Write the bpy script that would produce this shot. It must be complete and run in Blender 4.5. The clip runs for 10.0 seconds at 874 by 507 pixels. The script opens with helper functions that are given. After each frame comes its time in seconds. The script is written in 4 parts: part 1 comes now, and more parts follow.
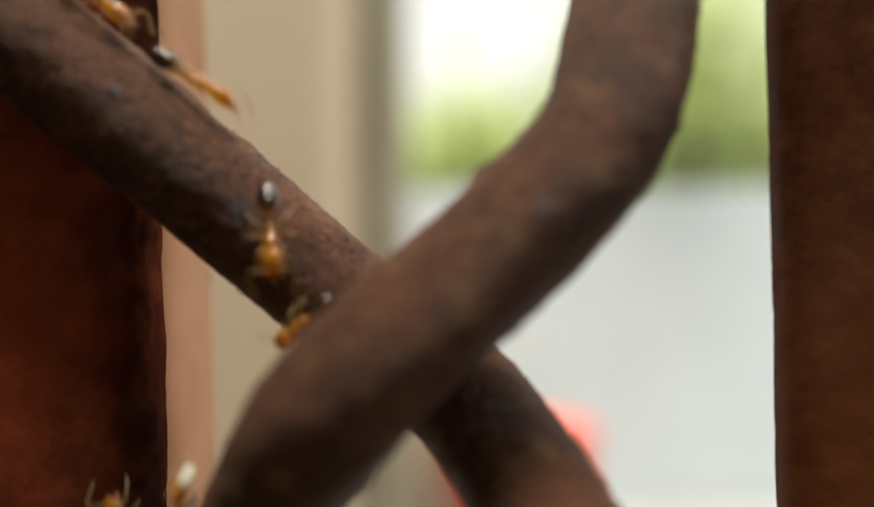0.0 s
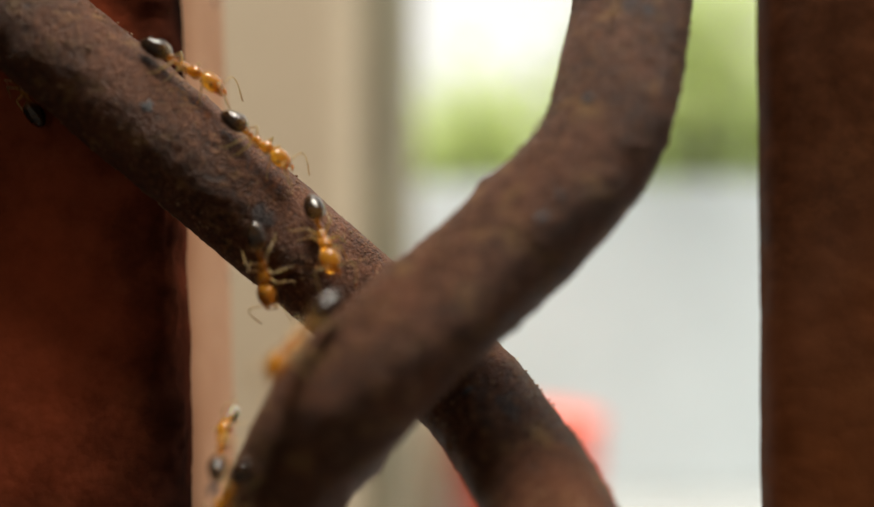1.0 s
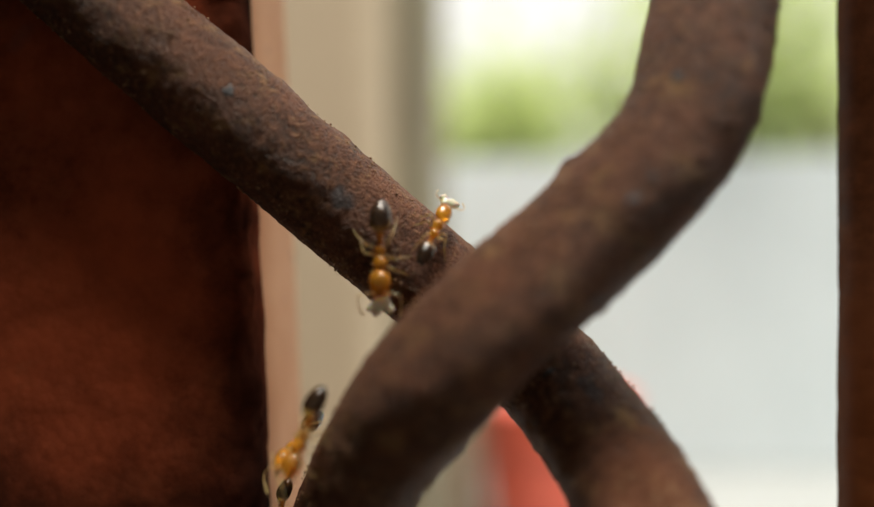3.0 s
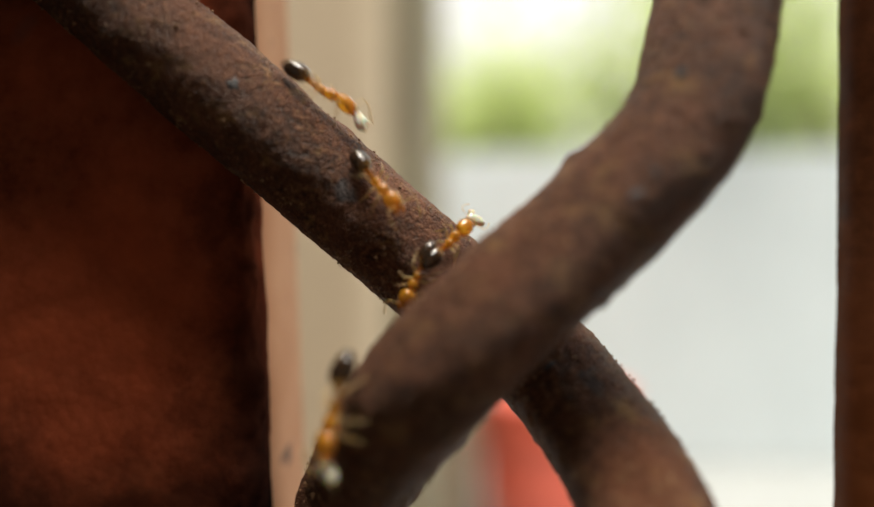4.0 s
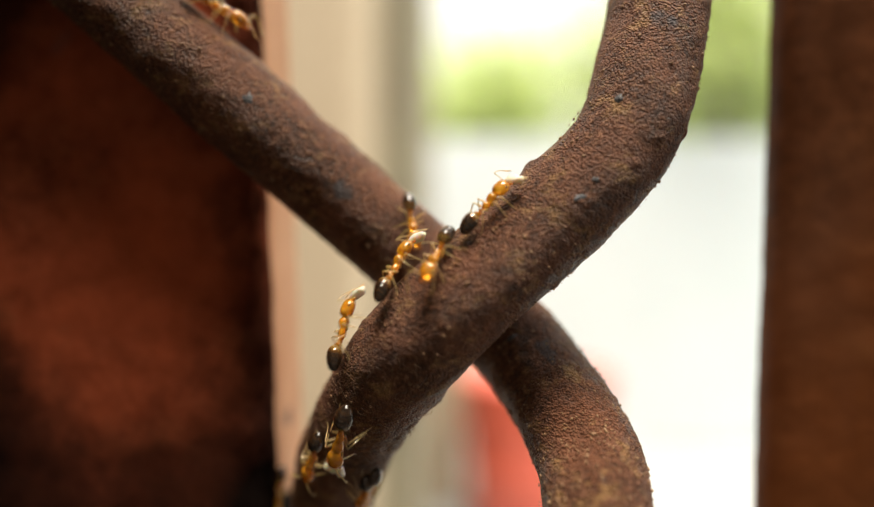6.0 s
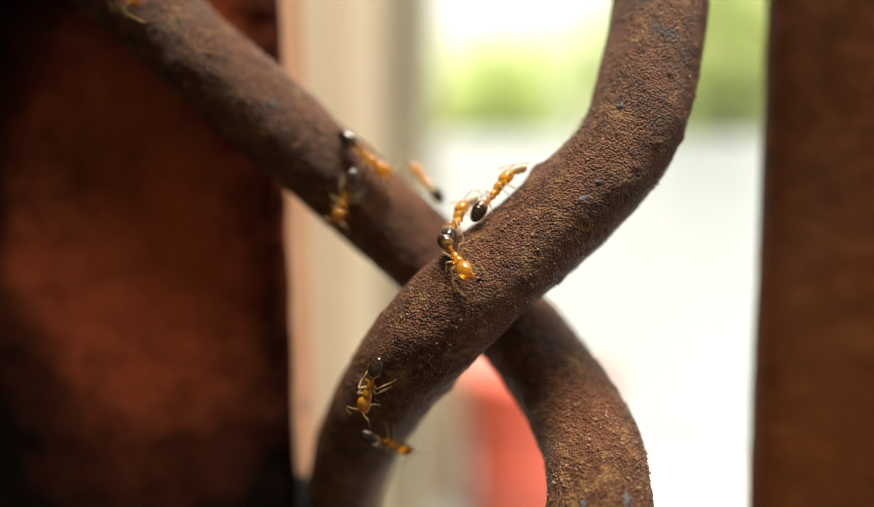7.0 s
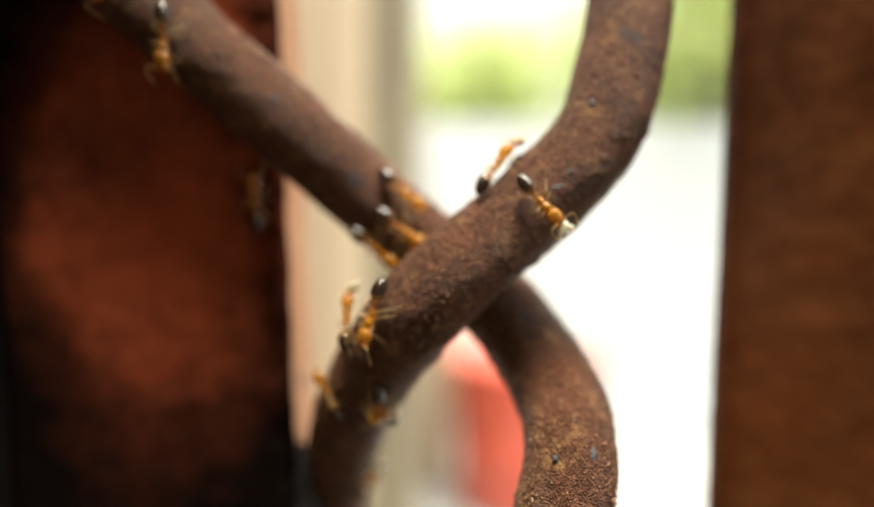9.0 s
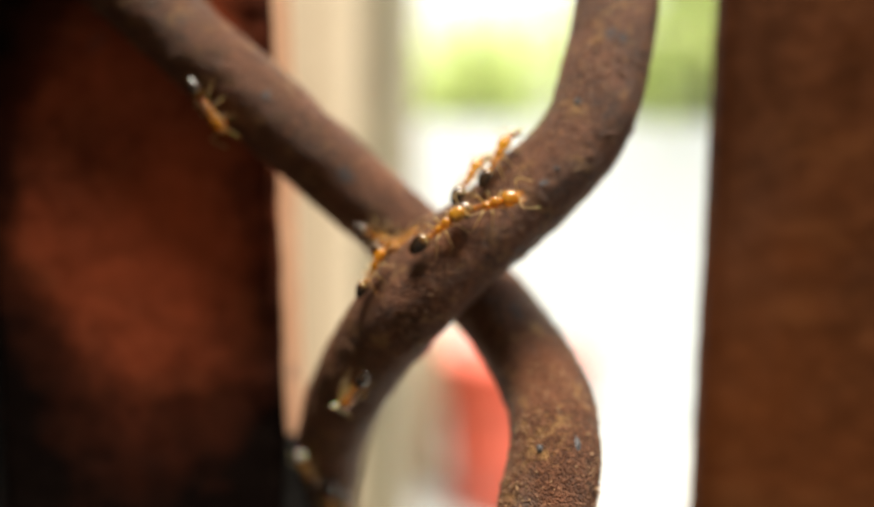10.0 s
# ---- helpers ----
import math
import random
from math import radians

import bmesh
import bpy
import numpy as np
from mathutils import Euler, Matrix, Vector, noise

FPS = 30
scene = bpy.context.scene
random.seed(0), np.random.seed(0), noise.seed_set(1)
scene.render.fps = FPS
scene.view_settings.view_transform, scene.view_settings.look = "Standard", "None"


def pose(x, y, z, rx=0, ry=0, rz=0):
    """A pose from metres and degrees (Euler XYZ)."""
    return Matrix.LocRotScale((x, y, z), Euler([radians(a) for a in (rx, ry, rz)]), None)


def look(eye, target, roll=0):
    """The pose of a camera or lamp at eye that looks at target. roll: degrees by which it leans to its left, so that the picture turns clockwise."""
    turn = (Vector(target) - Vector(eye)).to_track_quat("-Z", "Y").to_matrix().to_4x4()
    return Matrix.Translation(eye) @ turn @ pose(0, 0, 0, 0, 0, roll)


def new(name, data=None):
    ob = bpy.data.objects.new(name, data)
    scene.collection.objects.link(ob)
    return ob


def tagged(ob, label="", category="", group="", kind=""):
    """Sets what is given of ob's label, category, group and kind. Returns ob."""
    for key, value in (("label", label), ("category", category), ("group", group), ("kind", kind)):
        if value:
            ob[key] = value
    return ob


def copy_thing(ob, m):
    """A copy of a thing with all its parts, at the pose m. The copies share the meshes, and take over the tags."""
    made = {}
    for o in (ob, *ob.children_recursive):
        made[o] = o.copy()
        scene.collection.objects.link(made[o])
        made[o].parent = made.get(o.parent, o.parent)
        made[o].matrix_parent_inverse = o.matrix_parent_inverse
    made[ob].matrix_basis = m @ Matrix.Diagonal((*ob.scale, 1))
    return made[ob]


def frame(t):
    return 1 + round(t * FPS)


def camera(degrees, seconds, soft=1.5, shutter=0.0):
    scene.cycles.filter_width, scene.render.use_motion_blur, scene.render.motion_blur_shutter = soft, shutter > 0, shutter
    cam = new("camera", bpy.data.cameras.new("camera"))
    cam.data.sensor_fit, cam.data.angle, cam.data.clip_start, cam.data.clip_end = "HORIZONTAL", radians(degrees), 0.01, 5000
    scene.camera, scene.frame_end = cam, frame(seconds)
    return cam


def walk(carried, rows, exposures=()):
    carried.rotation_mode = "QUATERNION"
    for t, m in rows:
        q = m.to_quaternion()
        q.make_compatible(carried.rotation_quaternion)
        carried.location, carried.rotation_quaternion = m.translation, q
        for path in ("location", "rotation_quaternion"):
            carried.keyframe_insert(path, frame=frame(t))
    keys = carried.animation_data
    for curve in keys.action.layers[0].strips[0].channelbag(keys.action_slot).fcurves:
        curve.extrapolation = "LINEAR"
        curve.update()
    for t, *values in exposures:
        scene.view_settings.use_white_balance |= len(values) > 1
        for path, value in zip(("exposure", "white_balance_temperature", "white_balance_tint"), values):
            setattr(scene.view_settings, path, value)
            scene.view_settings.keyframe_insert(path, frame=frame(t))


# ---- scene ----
Z0 = 1.2                                        # height of the crossing above the yard
cam = camera(67.0, 10.0, soft=1.1, shutter=0.4)
cam.data.dof.use_dof = True
cam.data.dof.focus_distance = 0.0355
cam.data.dof.aperture_fstop = 10.2
# seconds; eye in millimetres from the crossing; yaw, pitch, roll in degrees
ROWS = [
    (0.0, -1.536, -27.272, -3.214, -0.01, 4.69, 0.71),
    (0.5, -1.739, -28.751, -2.965, -0.10, 4.57, 0.50),
    (1.0, -1.507, -29.793, -2.843, 0.58, 3.93, 0.40),
    (1.5, -2.283, -30.971, -2.557, 1.11, 3.44, 0.42),
    (2.0, -2.729, -30.335, -2.931, 1.93, 2.36, 0.72),
    (2.5, -3.478, -30.083, -3.049, 2.74, 2.00, 0.75),
    (2.7, -3.710, -30.030, -2.875, 3.02, 2.12, 0.76),
    (3.8, -4.253, -29.393, -2.482, 3.00, 1.68, 0.05),
    (4.0, -4.226, -30.077, -2.656, 2.89, 1.53, 0.20),
    (4.5, -3.202, -32.232, -3.271, 2.28, 0.27, 0.00),
    (5.0, -3.038, -33.076, -3.651, 1.90, -0.16, 0.02),
    (5.5, -3.087, -34.615, -3.059, 2.00, -0.61, -0.32),
    (6.0, -3.534, -36.359, -2.477, 1.88, 0.14, -0.29),
    (6.2, -3.877, -36.112, -2.367, 2.08, 0.37, -0.33),
    (7.3, -4.019, -39.787, -2.606, 1.99, -0.20, -0.58),
    (7.5, -3.740, -40.023, -2.624, 1.83, -0.24, -0.62),
    (8.0, -3.785, -40.294, -2.571, 1.86, -0.12, -0.45),
    (8.5, -3.911, -41.282, -2.489, 1.73, -0.67, -0.26),
    (9.0, -3.965, -42.777, -2.730, 1.00, -1.24, -0.49),
    (9.5, -4.037, -42.328, -2.679, 1.04, -1.11, -0.63),
    (10.0, -3.738, -43.603, -2.932, 0.32, -1.41, -0.79),
]
walk(cam, [(t, pose(x / 1000, y / 1000, Z0 + z / 1000, 90 + pitch, roll, yaw)) for t, x, y, z, yaw, pitch, roll in ROWS],
     exposures=((0.0, 0.31, 7000, 9), (2.5, 0.28, 7000, 9), (4.0, 0.36, 7050, 9), (5.0, 0.70, 7150, 9), (6.0, 0.86, 7250, 9), (8.0, 1.01, 7300, 9), (10.0, 1.10, 7300, 9)))

# ---- world and sun ----
SUN_EL, SUN_AZ = 79.0, 170.0                    # veiled sun, almost overhead
world = bpy.data.worlds.new("sky")
world.use_nodes = True
scene.world = world
wn = world.node_tree
sky = wn.nodes.new("ShaderNodeTexSky")
sky.sky_type, sky.sun_disc = "NISHITA", False
sky.sun_elevation, sky.sun_rotation = radians(SUN_EL), radians(SUN_AZ)
sky.dust_density, sky.air_density = 4.0, 1.0
veil = wn.nodes.new("ShaderNodeMix")              # thin white cloud over the whole sky
veil.data_type = "RGBA"
veil.inputs[0].default_value = 0.8
veil.inputs[7].default_value = (8.1, 8.15, 7.95, 1)
wn.links.new(sky.outputs["Color"], veil.inputs[6])
wn.nodes["Background"].inputs["Strength"].default_value = 0.125
wn.links.new(veil.outputs[2], wn.nodes["Background"].inputs["Color"])
sun = new("sun", bpy.data.lights.new("sun", "SUN"))
sun.data.energy, sun.data.angle, sun.data.color = 3.4, radians(24.0), (1.0, 0.95, 0.88)
aim = Vector((math.sin(radians(SUN_AZ)) * math.cos(radians(SUN_EL)), math.cos(radians(SUN_AZ)) * math.cos(radians(SUN_EL)), math.sin(radians(SUN_EL))))
sun.matrix_world = look(aim * 20, (0, 0, 0))

# ---- materials ----
def nodes_of(name):
    m = bpy.data.materials.new(name)
    m.use_nodes = True
    t = m.node_tree
    return m, t, t.nodes["Principled BSDF"]


def ramp(t, source, stops):
    r = t.nodes.new("ShaderNodeValToRGB")
    while len(r.color_ramp.elements) < len(stops):
        r.color_ramp.elements.new(0.5)
    for e, (p, c) in zip(r.color_ramp.elements, stops):
        e.position, e.color = p, (*c, 1)
    t.links.new(source, r.inputs["Fac"])
    return r.outputs["Color"]


def noise_tex(t, scale, detail=6.0, rough=0.6, stretch=None):
    co = t.nodes.new("ShaderNodeTexCoord")
    n = t.nodes.new("ShaderNodeTexNoise")
    n.inputs["Scale"].default_value, n.inputs["Detail"].default_value, n.inputs["Roughness"].default_value = scale, detail, rough
    src = co.outputs["Object"]
    if stretch:
        mp = t.nodes.new("ShaderNodeMapping")
        mp.inputs["Scale"].default_value = stretch
        t.links.new(src, mp.inputs["Vector"])
        src = mp.outputs["Vector"]
    t.links.new(src, n.inputs["Vector"])
    return n.outputs["Fac"]


def mixed(t, a, b, fac, mode="MIX"):
    m = t.nodes.new("ShaderNodeMix")
    m.data_type, m.blend_type = "RGBA", mode
    for sock, v in ((m.inputs[6], a), (m.inputs[7], b)):
        if isinstance(v, tuple):
            sock.default_value = (*v, 1)
        else:
            t.links.new(v, sock)
    if isinstance(fac, float):
        m.inputs[0].default_value = fac
    else:
        t.links.new(fac, m.inputs[0])
    return m.outputs[2]


def bumped(t, p, height, strength, distance):
    b = t.nodes.new("ShaderNodeBump")
    b.inputs["Strength"].default_value, b.inputs["Distance"].default_value = strength, distance
    t.links.new(height, b.inputs["Height"])
    t.links.new(b.outputs["Normal"], p.inputs["Normal"])


def rust(name, dark, mid, light, patch, gold, scale, bump=0.0003, cell=0.8, grey=0.6, lit_patch=None, gloss=0.5):
    """Rusted, soot-brown iron: grains, crust, larger stains, a few bluish bare scales."""
    m, t, p = nodes_of(name)
    fine, big = noise_tex(t, 2600 * scale, 8, 0.7), noise_tex(t, 260 * scale, 5, 0.6)
    cells = t.nodes.new("ShaderNodeTexVoronoi")          # the granules of the crust
    cells.inputs["Scale"].default_value, cells.inputs["Randomness"].default_value = 7500 * scale, 1.0
    co = t.nodes.new("ShaderNodeTexCoord")
    t.links.new(co.outputs["Object"], cells.inputs["Vector"])
    c = ramp(t, fine, [(0.3, dark), (0.52, mid), (0.75, light)])
    c = mixed(t, c, patch, ramp(t, big, [(0.42, (0, 0, 0)), (0.68, (0.75, 0.75, 0.75))]))
    c = mixed(t, c, ramp(t, cells.outputs["Distance"], [(0.0, (1.25, 1.22, 1.2)), (0.75, (0.55, 0.5, 0.48))]), cell, "MULTIPLY")
    c = mixed(t, c, gold, ramp(t, noise_tex(t, 520 * scale, 9, 0.75, (1, 1, 1.6)), [(0.54, (0, 0, 0)), (0.66, (0.8, 0.8, 0.8))]))
    c = mixed(t, c, (0.15, 0.13, 0.12), ramp(t, noise_tex(t, 170 * scale, 4, 0.6, (1.3, 1, 0.8)), [(0.56, (0, 0, 0)), (0.72, (grey, grey, grey))]))
    scale_spots = ramp(t, noise_tex(t, 430 * scale, 2, 0.5), [(0.70, (0, 0, 0)), (0.76, (0.7, 0.7, 0.7))])
    c = mixed(t, c, (0.06, 0.066, 0.078), scale_spots)
    if lit_patch:                                           # shade put into the colour: near black outside an uneven red patch
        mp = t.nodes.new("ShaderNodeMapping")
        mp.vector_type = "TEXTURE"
        mp.inputs["Location"].default_value, mp.inputs["Scale"].default_value = lit_patch[0], lit_patch[1]
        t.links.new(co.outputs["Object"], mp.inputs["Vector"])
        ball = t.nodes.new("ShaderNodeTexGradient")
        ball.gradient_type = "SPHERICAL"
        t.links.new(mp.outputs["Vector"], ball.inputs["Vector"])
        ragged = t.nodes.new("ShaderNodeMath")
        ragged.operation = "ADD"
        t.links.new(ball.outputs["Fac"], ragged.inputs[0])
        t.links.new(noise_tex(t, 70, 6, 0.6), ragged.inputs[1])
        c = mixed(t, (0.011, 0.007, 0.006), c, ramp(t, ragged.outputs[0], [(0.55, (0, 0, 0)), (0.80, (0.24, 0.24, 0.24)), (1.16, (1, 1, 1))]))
    t.links.new(c, p.inputs["Base Color"])
    t.links.new(ramp(t, fine, [(0.35, (0.34, 0.34, 0.34)), (0.7, (0.78, 0.78, 0.78))]), p.inputs["Roughness"])
    p.inputs["Specular IOR Level"].default_value = gloss
    h = t.nodes.new("ShaderNodeMath")
    h.operation = "SUBTRACT"
    t.links.new(fine, h.inputs[0])
    half = t.nodes.new("ShaderNodeMath")
    half.operation = "MULTIPLY"
    half.inputs[1].default_value = 0.6
    t.links.new(cells.outputs["Distance"], half.inputs[0])
    t.links.new(half.outputs[0], h.inputs[1])
    bumped(t, p, h.outputs[0], 0.9, bump)
    return m


def plain(name, a, b, scale, roughness=0.8, bump=0.0, metal=0.0):
    m, t, p = nodes_of(name)
    n = noise_tex(t, scale, 7, 0.65)
    t.links.new(ramp(t, n, [(0.3, a), (0.7, b)]), p.inputs["Base Color"])
    p.inputs["Roughness"].default_value, p.inputs["Metallic"].default_value = roughness, metal
    if bump:
        bumped(t, p, n, 0.6, bump)
    return m


def chitin(name, a, b, roughness=0.22, see=0.0, coat=0.5, deep=0.0):
    """Glossy, partly see-through shell; deep: how much light spreads within the body."""
    m, t, p = nodes_of(name)
    n = noise_tex(t, 1800, 4, 0.6)
    c = ramp(t, n, [(0.3, a), (0.7, b)])
    t.links.new(c, p.inputs["Base Color"])
    p.inputs["Roughness"].default_value = roughness
    p.inputs["Coat Weight"].default_value = coat
    p.inputs["Coat Roughness"].default_value = 0.08
    p.inputs["Transmission Weight"].default_value = see
    p.inputs["IOR"].default_value = 1.4
    if deep:
        p.inputs["Subsurface Weight"].default_value = deep
        p.inputs["Subsurface Radius"].default_value = (1.0, 0.42, 0.10)
        p.inputs["Subsurface Scale"].default_value = 0.0006
    return m


RUST_ROD = rust("rod_rust", (0.024, 0.009, 0.004), (0.145, 0.055, 0.026), (0.46, 0.24, 0.138), (0.29, 0.115, 0.060), (0.38, 0.21, 0.08), 1.0, 0.00035, 0.8, 0.45, gloss=0.36)
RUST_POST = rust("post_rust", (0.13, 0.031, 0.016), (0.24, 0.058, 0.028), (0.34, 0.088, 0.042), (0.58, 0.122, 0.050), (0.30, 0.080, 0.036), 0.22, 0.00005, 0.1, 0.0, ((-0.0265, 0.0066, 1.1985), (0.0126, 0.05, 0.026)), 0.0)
RUST_POST_B = rust("post_rust_brown", (0.045, 0.015, 0.006), (0.085, 0.028, 0.010), (0.135, 0.046, 0.016), (0.160, 0.047, 0.014), (0.15, 0.052, 0.018), 0.13, 0.00004, 0.03, 0.10, None, 0.08)
AMBER = chitin("amber_chitin", (0.90, 0.36, 0.020), (0.95, 0.46, 0.050), 0.16, 0.62, 0.6, 0.0)
AMBER_DARK = chitin("dark_amber_chitin", (0.78, 0.26, 0.020), (0.86, 0.36, 0.04), 0.16, 0.60, 0.6, 0.0)
LEG_MAT = chitin("pale_leg_chitin", (0.80, 0.52, 0.20), (0.92, 0.68, 0.34), 0.28, 0.55, 0.4, 0.2)
BLACK = chitin("black_chitin", (0.010, 0.006, 0.004), (0.034, 0.018, 0.009), 0.06, 0.0, 1.0)
BANDS = chitin("brown_band_chitin", (0.09, 0.038, 0.010), (0.17, 0.072, 0.018), 0.08, 0.30, 1.0, 0.0)
GOLD = chitin("translucent_gold_chitin", (0.56, 0.31, 0.07), (0.72, 0.43, 0.12), 0.08, 0.70, 1.0, 0.0)
LARVA = chitin("larva_white", (0.80, 0.75, 0.60), (0.90, 0.86, 0.74), 0.35, 0.12, 0.4, 0.5)
BEIGE = plain("beige_plaster", (0.60, 0.54, 0.39), (0.70, 0.64, 0.48), 3, 0.9, 0.002)
OLIVE = plain("shade_toned_plaster", (0.23, 0.20, 0.135), (0.32, 0.29, 0.20), 3, 0.9, 0.002)
PLASTER = plain("cream_plaster", (0.62, 0.49, 0.34), (0.71, 0.58, 0.42), 30, 0.9, 0.002)
WHITE_WALL = plain("white_wash", (0.65, 0.725, 0.76), (0.73, 0.805, 0.84), 1.5, 0.9, 0.003)
CONCRETE = plain("pale_concrete", (0.35, 0.375, 0.38), (0.42, 0.445, 0.45), 2, 0.95, 0.003)
UNSEEN_DIM = plain("dim_unseen", (0.17, 0.14, 0.115), (0.23, 0.19, 0.16), 8, 0.9, 0.002)
FLOOR = plain("dark_unseen", (0.07, 0.06, 0.05), (0.11, 0.095, 0.08), 5, 0.7, 0.002)
NEAR_BLACK = plain("near_black", (0.006, 0.005, 0.005), (0.014, 0.011, 0.009), 60, 0.8, 0.001)


def speckled(name, a, b, dots):
    m, t, p = nodes_of(name)
    c = ramp(t, noise_tex(t, 120, 5, 0.6), [(0.3, a), (0.7, b)])
    spots = ramp(t, noise_tex(t, 330, 2, 0.4), [(0.66, (0, 0, 0)), (0.72, (0.85, 0.85, 0.85))])
    t.links.new(mixed(t, c, dots, spots), p.inputs["Base Color"])
    p.inputs["Roughness"].default_value = 0.75
    return m


SCALE = plain("bare_iron_scale", (0.035, 0.028, 0.026), (0.095, 0.10, 0.115), 2600, 0.4, 0.0003)
THREAD = plain("dusty_thread", (0.20, 0.12, 0.07), (0.32, 0.21, 0.13), 900, 0.8)
GRAIN = plain("loose_rust_grains", (0.15, 0.065, 0.03), (0.42, 0.26, 0.14), 1500, 0.6)
TAN = speckled("tan_speckled", (0.53, 0.245, 0.12), (0.65, 0.345, 0.195), (0.10, 0.05, 0.035))
RED = plain("red_plastic", (0.89, 0.15, 0.095), (0.94, 0.20, 0.14), 5, 0.4)
LEAF = plain("leaf_green", (0.50, 0.61, 0.19), (0.66, 0.75, 0.34), 9, 0.6)
BARK = plain("bark", (0.08, 0.06, 0.04), (0.16, 0.12, 0.08), 30, 0.95, 0.01)

# ---- helpers ----
MM = 0.001


def at(x, y, z):
    """Metres from millimetres counted from the crossing."""
    return Vector((x * MM, y * MM, Z0 + z * MM))


def part(name, bm, material, parent=None, label="", smooth=True):
    me = bpy.data.meshes.new(name)
    for f in bm.faces:
        f.smooth = smooth
    bm.to_mesh(me)
    bm.free()
    for mt in (material if isinstance(material, (list, tuple)) else [material]):
        me.materials.append(mt)
    ob = new(name, me)
    ob.parent = parent
    if label:
        ob["label"] = label
    return ob


def box(lo, hi, bevel=0.0, segs=2):
    bm = bmesh.new()
    bmesh.ops.create_cube(bm, size=1)
    lo, hi = Vector(lo), Vector(hi)
    bmesh.ops.scale(bm, vec=hi - lo, verts=bm.verts)
    bmesh.ops.translate(bm, vec=(lo + hi) / 2, verts=bm.verts)
    if bevel:
        bmesh.ops.bevel(bm, geom=bm.edges[:], offset=bevel, segments=segs, affect="EDGES", profile=0.6)
    return bm


class Curve3:
    """A smooth curve through points, walked by its length in millimetres."""

    def __init__(self, pts, step=0.1):
        p = np.array(pts, float)
        p = np.vstack([2 * p[0] - p[1], p, 2 * p[-1] - p[-2]])
        out = []
        for i in range(1, len(p) - 2):
            a, b, c, d = p[i - 1:i + 3]
            n = 40
            for k in range(n):
                u = k / n
                out.append(0.5 * (2 * b + (c - a) * u + (2 * a - 5 * b + 4 * c - d) * u * u + (3 * b - a - 3 * c + d) * u ** 3))
        out.append(p[-2])
        out = np.array(out)
        for _ in range(30):                     # ease the bends between the points
            out[1:-1] = (out[:-2] + 2 * out[1:-1] + out[2:]) / 4
        s = np.concatenate([[0], np.cumsum(np.linalg.norm(np.diff(out, axis=0), axis=1))])
        self.length = s[-1]
        self.s = np.arange(0, self.length, step)
        self.p = np.stack([np.interp(self.s, s, out[:, k]) for k in range(3)], 1)
        t = np.gradient(self.p, axis=0)
        self.t = t / np.linalg.norm(t, axis=1)[:, None]

    def frame_at(self, s):
        """Place, direction, the side that faces the viewer's way (-y) and the third axis."""
        q = np.array([np.interp(s, self.s, self.p[:, k]) for k in range(3)])
        t = np.array([np.interp(s, self.s, self.t[:, k]) for k in range(3)])
        t /= np.linalg.norm(t)
        f = np.array([0, -1.0, 0])
        f -= t * (f @ t)
        f /= np.linalg.norm(f)
        return q, t, f, np.cross(t, f)


ROD_R = 2.87
FRONT = Curve3([(-6.0, 12.0, 66), (-3.0, 11.0, 55), (2.0, 9.5, 43), (5.6, 7.5, 32), (7.6, 5.5, 25), (8.25, 4.2, 19), (8.26, 3.0, 13.85), (7.22, 1.5, 8.5), (5.26, 0.5, 3.54), (0.95, 0.0, -1.03), (-2.35, -0.7, -3.82),
                (-5.18, -0.8, -6.5), (-7.78, 1.2, -9.78), (-9.92, 4.5, -13.28), (-11.79, 8.5, -17.53), (-13.41, 13.0, -23.74), (-13.8, 14.5, -30), (-13.2, 15, -38), (-11, 15, -48), (-7, 15, -58), (-2, 14, -68)])
BACK = Curve3([(-70, 3.5, 44), (-60, 3.5, 38.5), (-48, 3.5, 30.5), (-38, 3.5, 23.4), (-33, 3.5, 19.8), (-27.67, 3.5, 15.8), (-23.8, 3.5, 12.54), (-20.52, 3.5, 9.68), (-17.21, 4.0, 6.73), (-13.89, 4.8, 3.85), (-10.74, 5.6, 1.11),
               (-5.09, 6.0, -3.84), (-0.72, 5.6, -7.16), (1.28, 4.0, -9.47), (2.7, 2.0, -11.52), (3.62, 0.0, -13.7), (3.6, -2.0, -15.31), (3.27, -3.5, -17.22), (2.0, -5.5, -22), (0.0, -7, -28), (-4, -8, -38)])


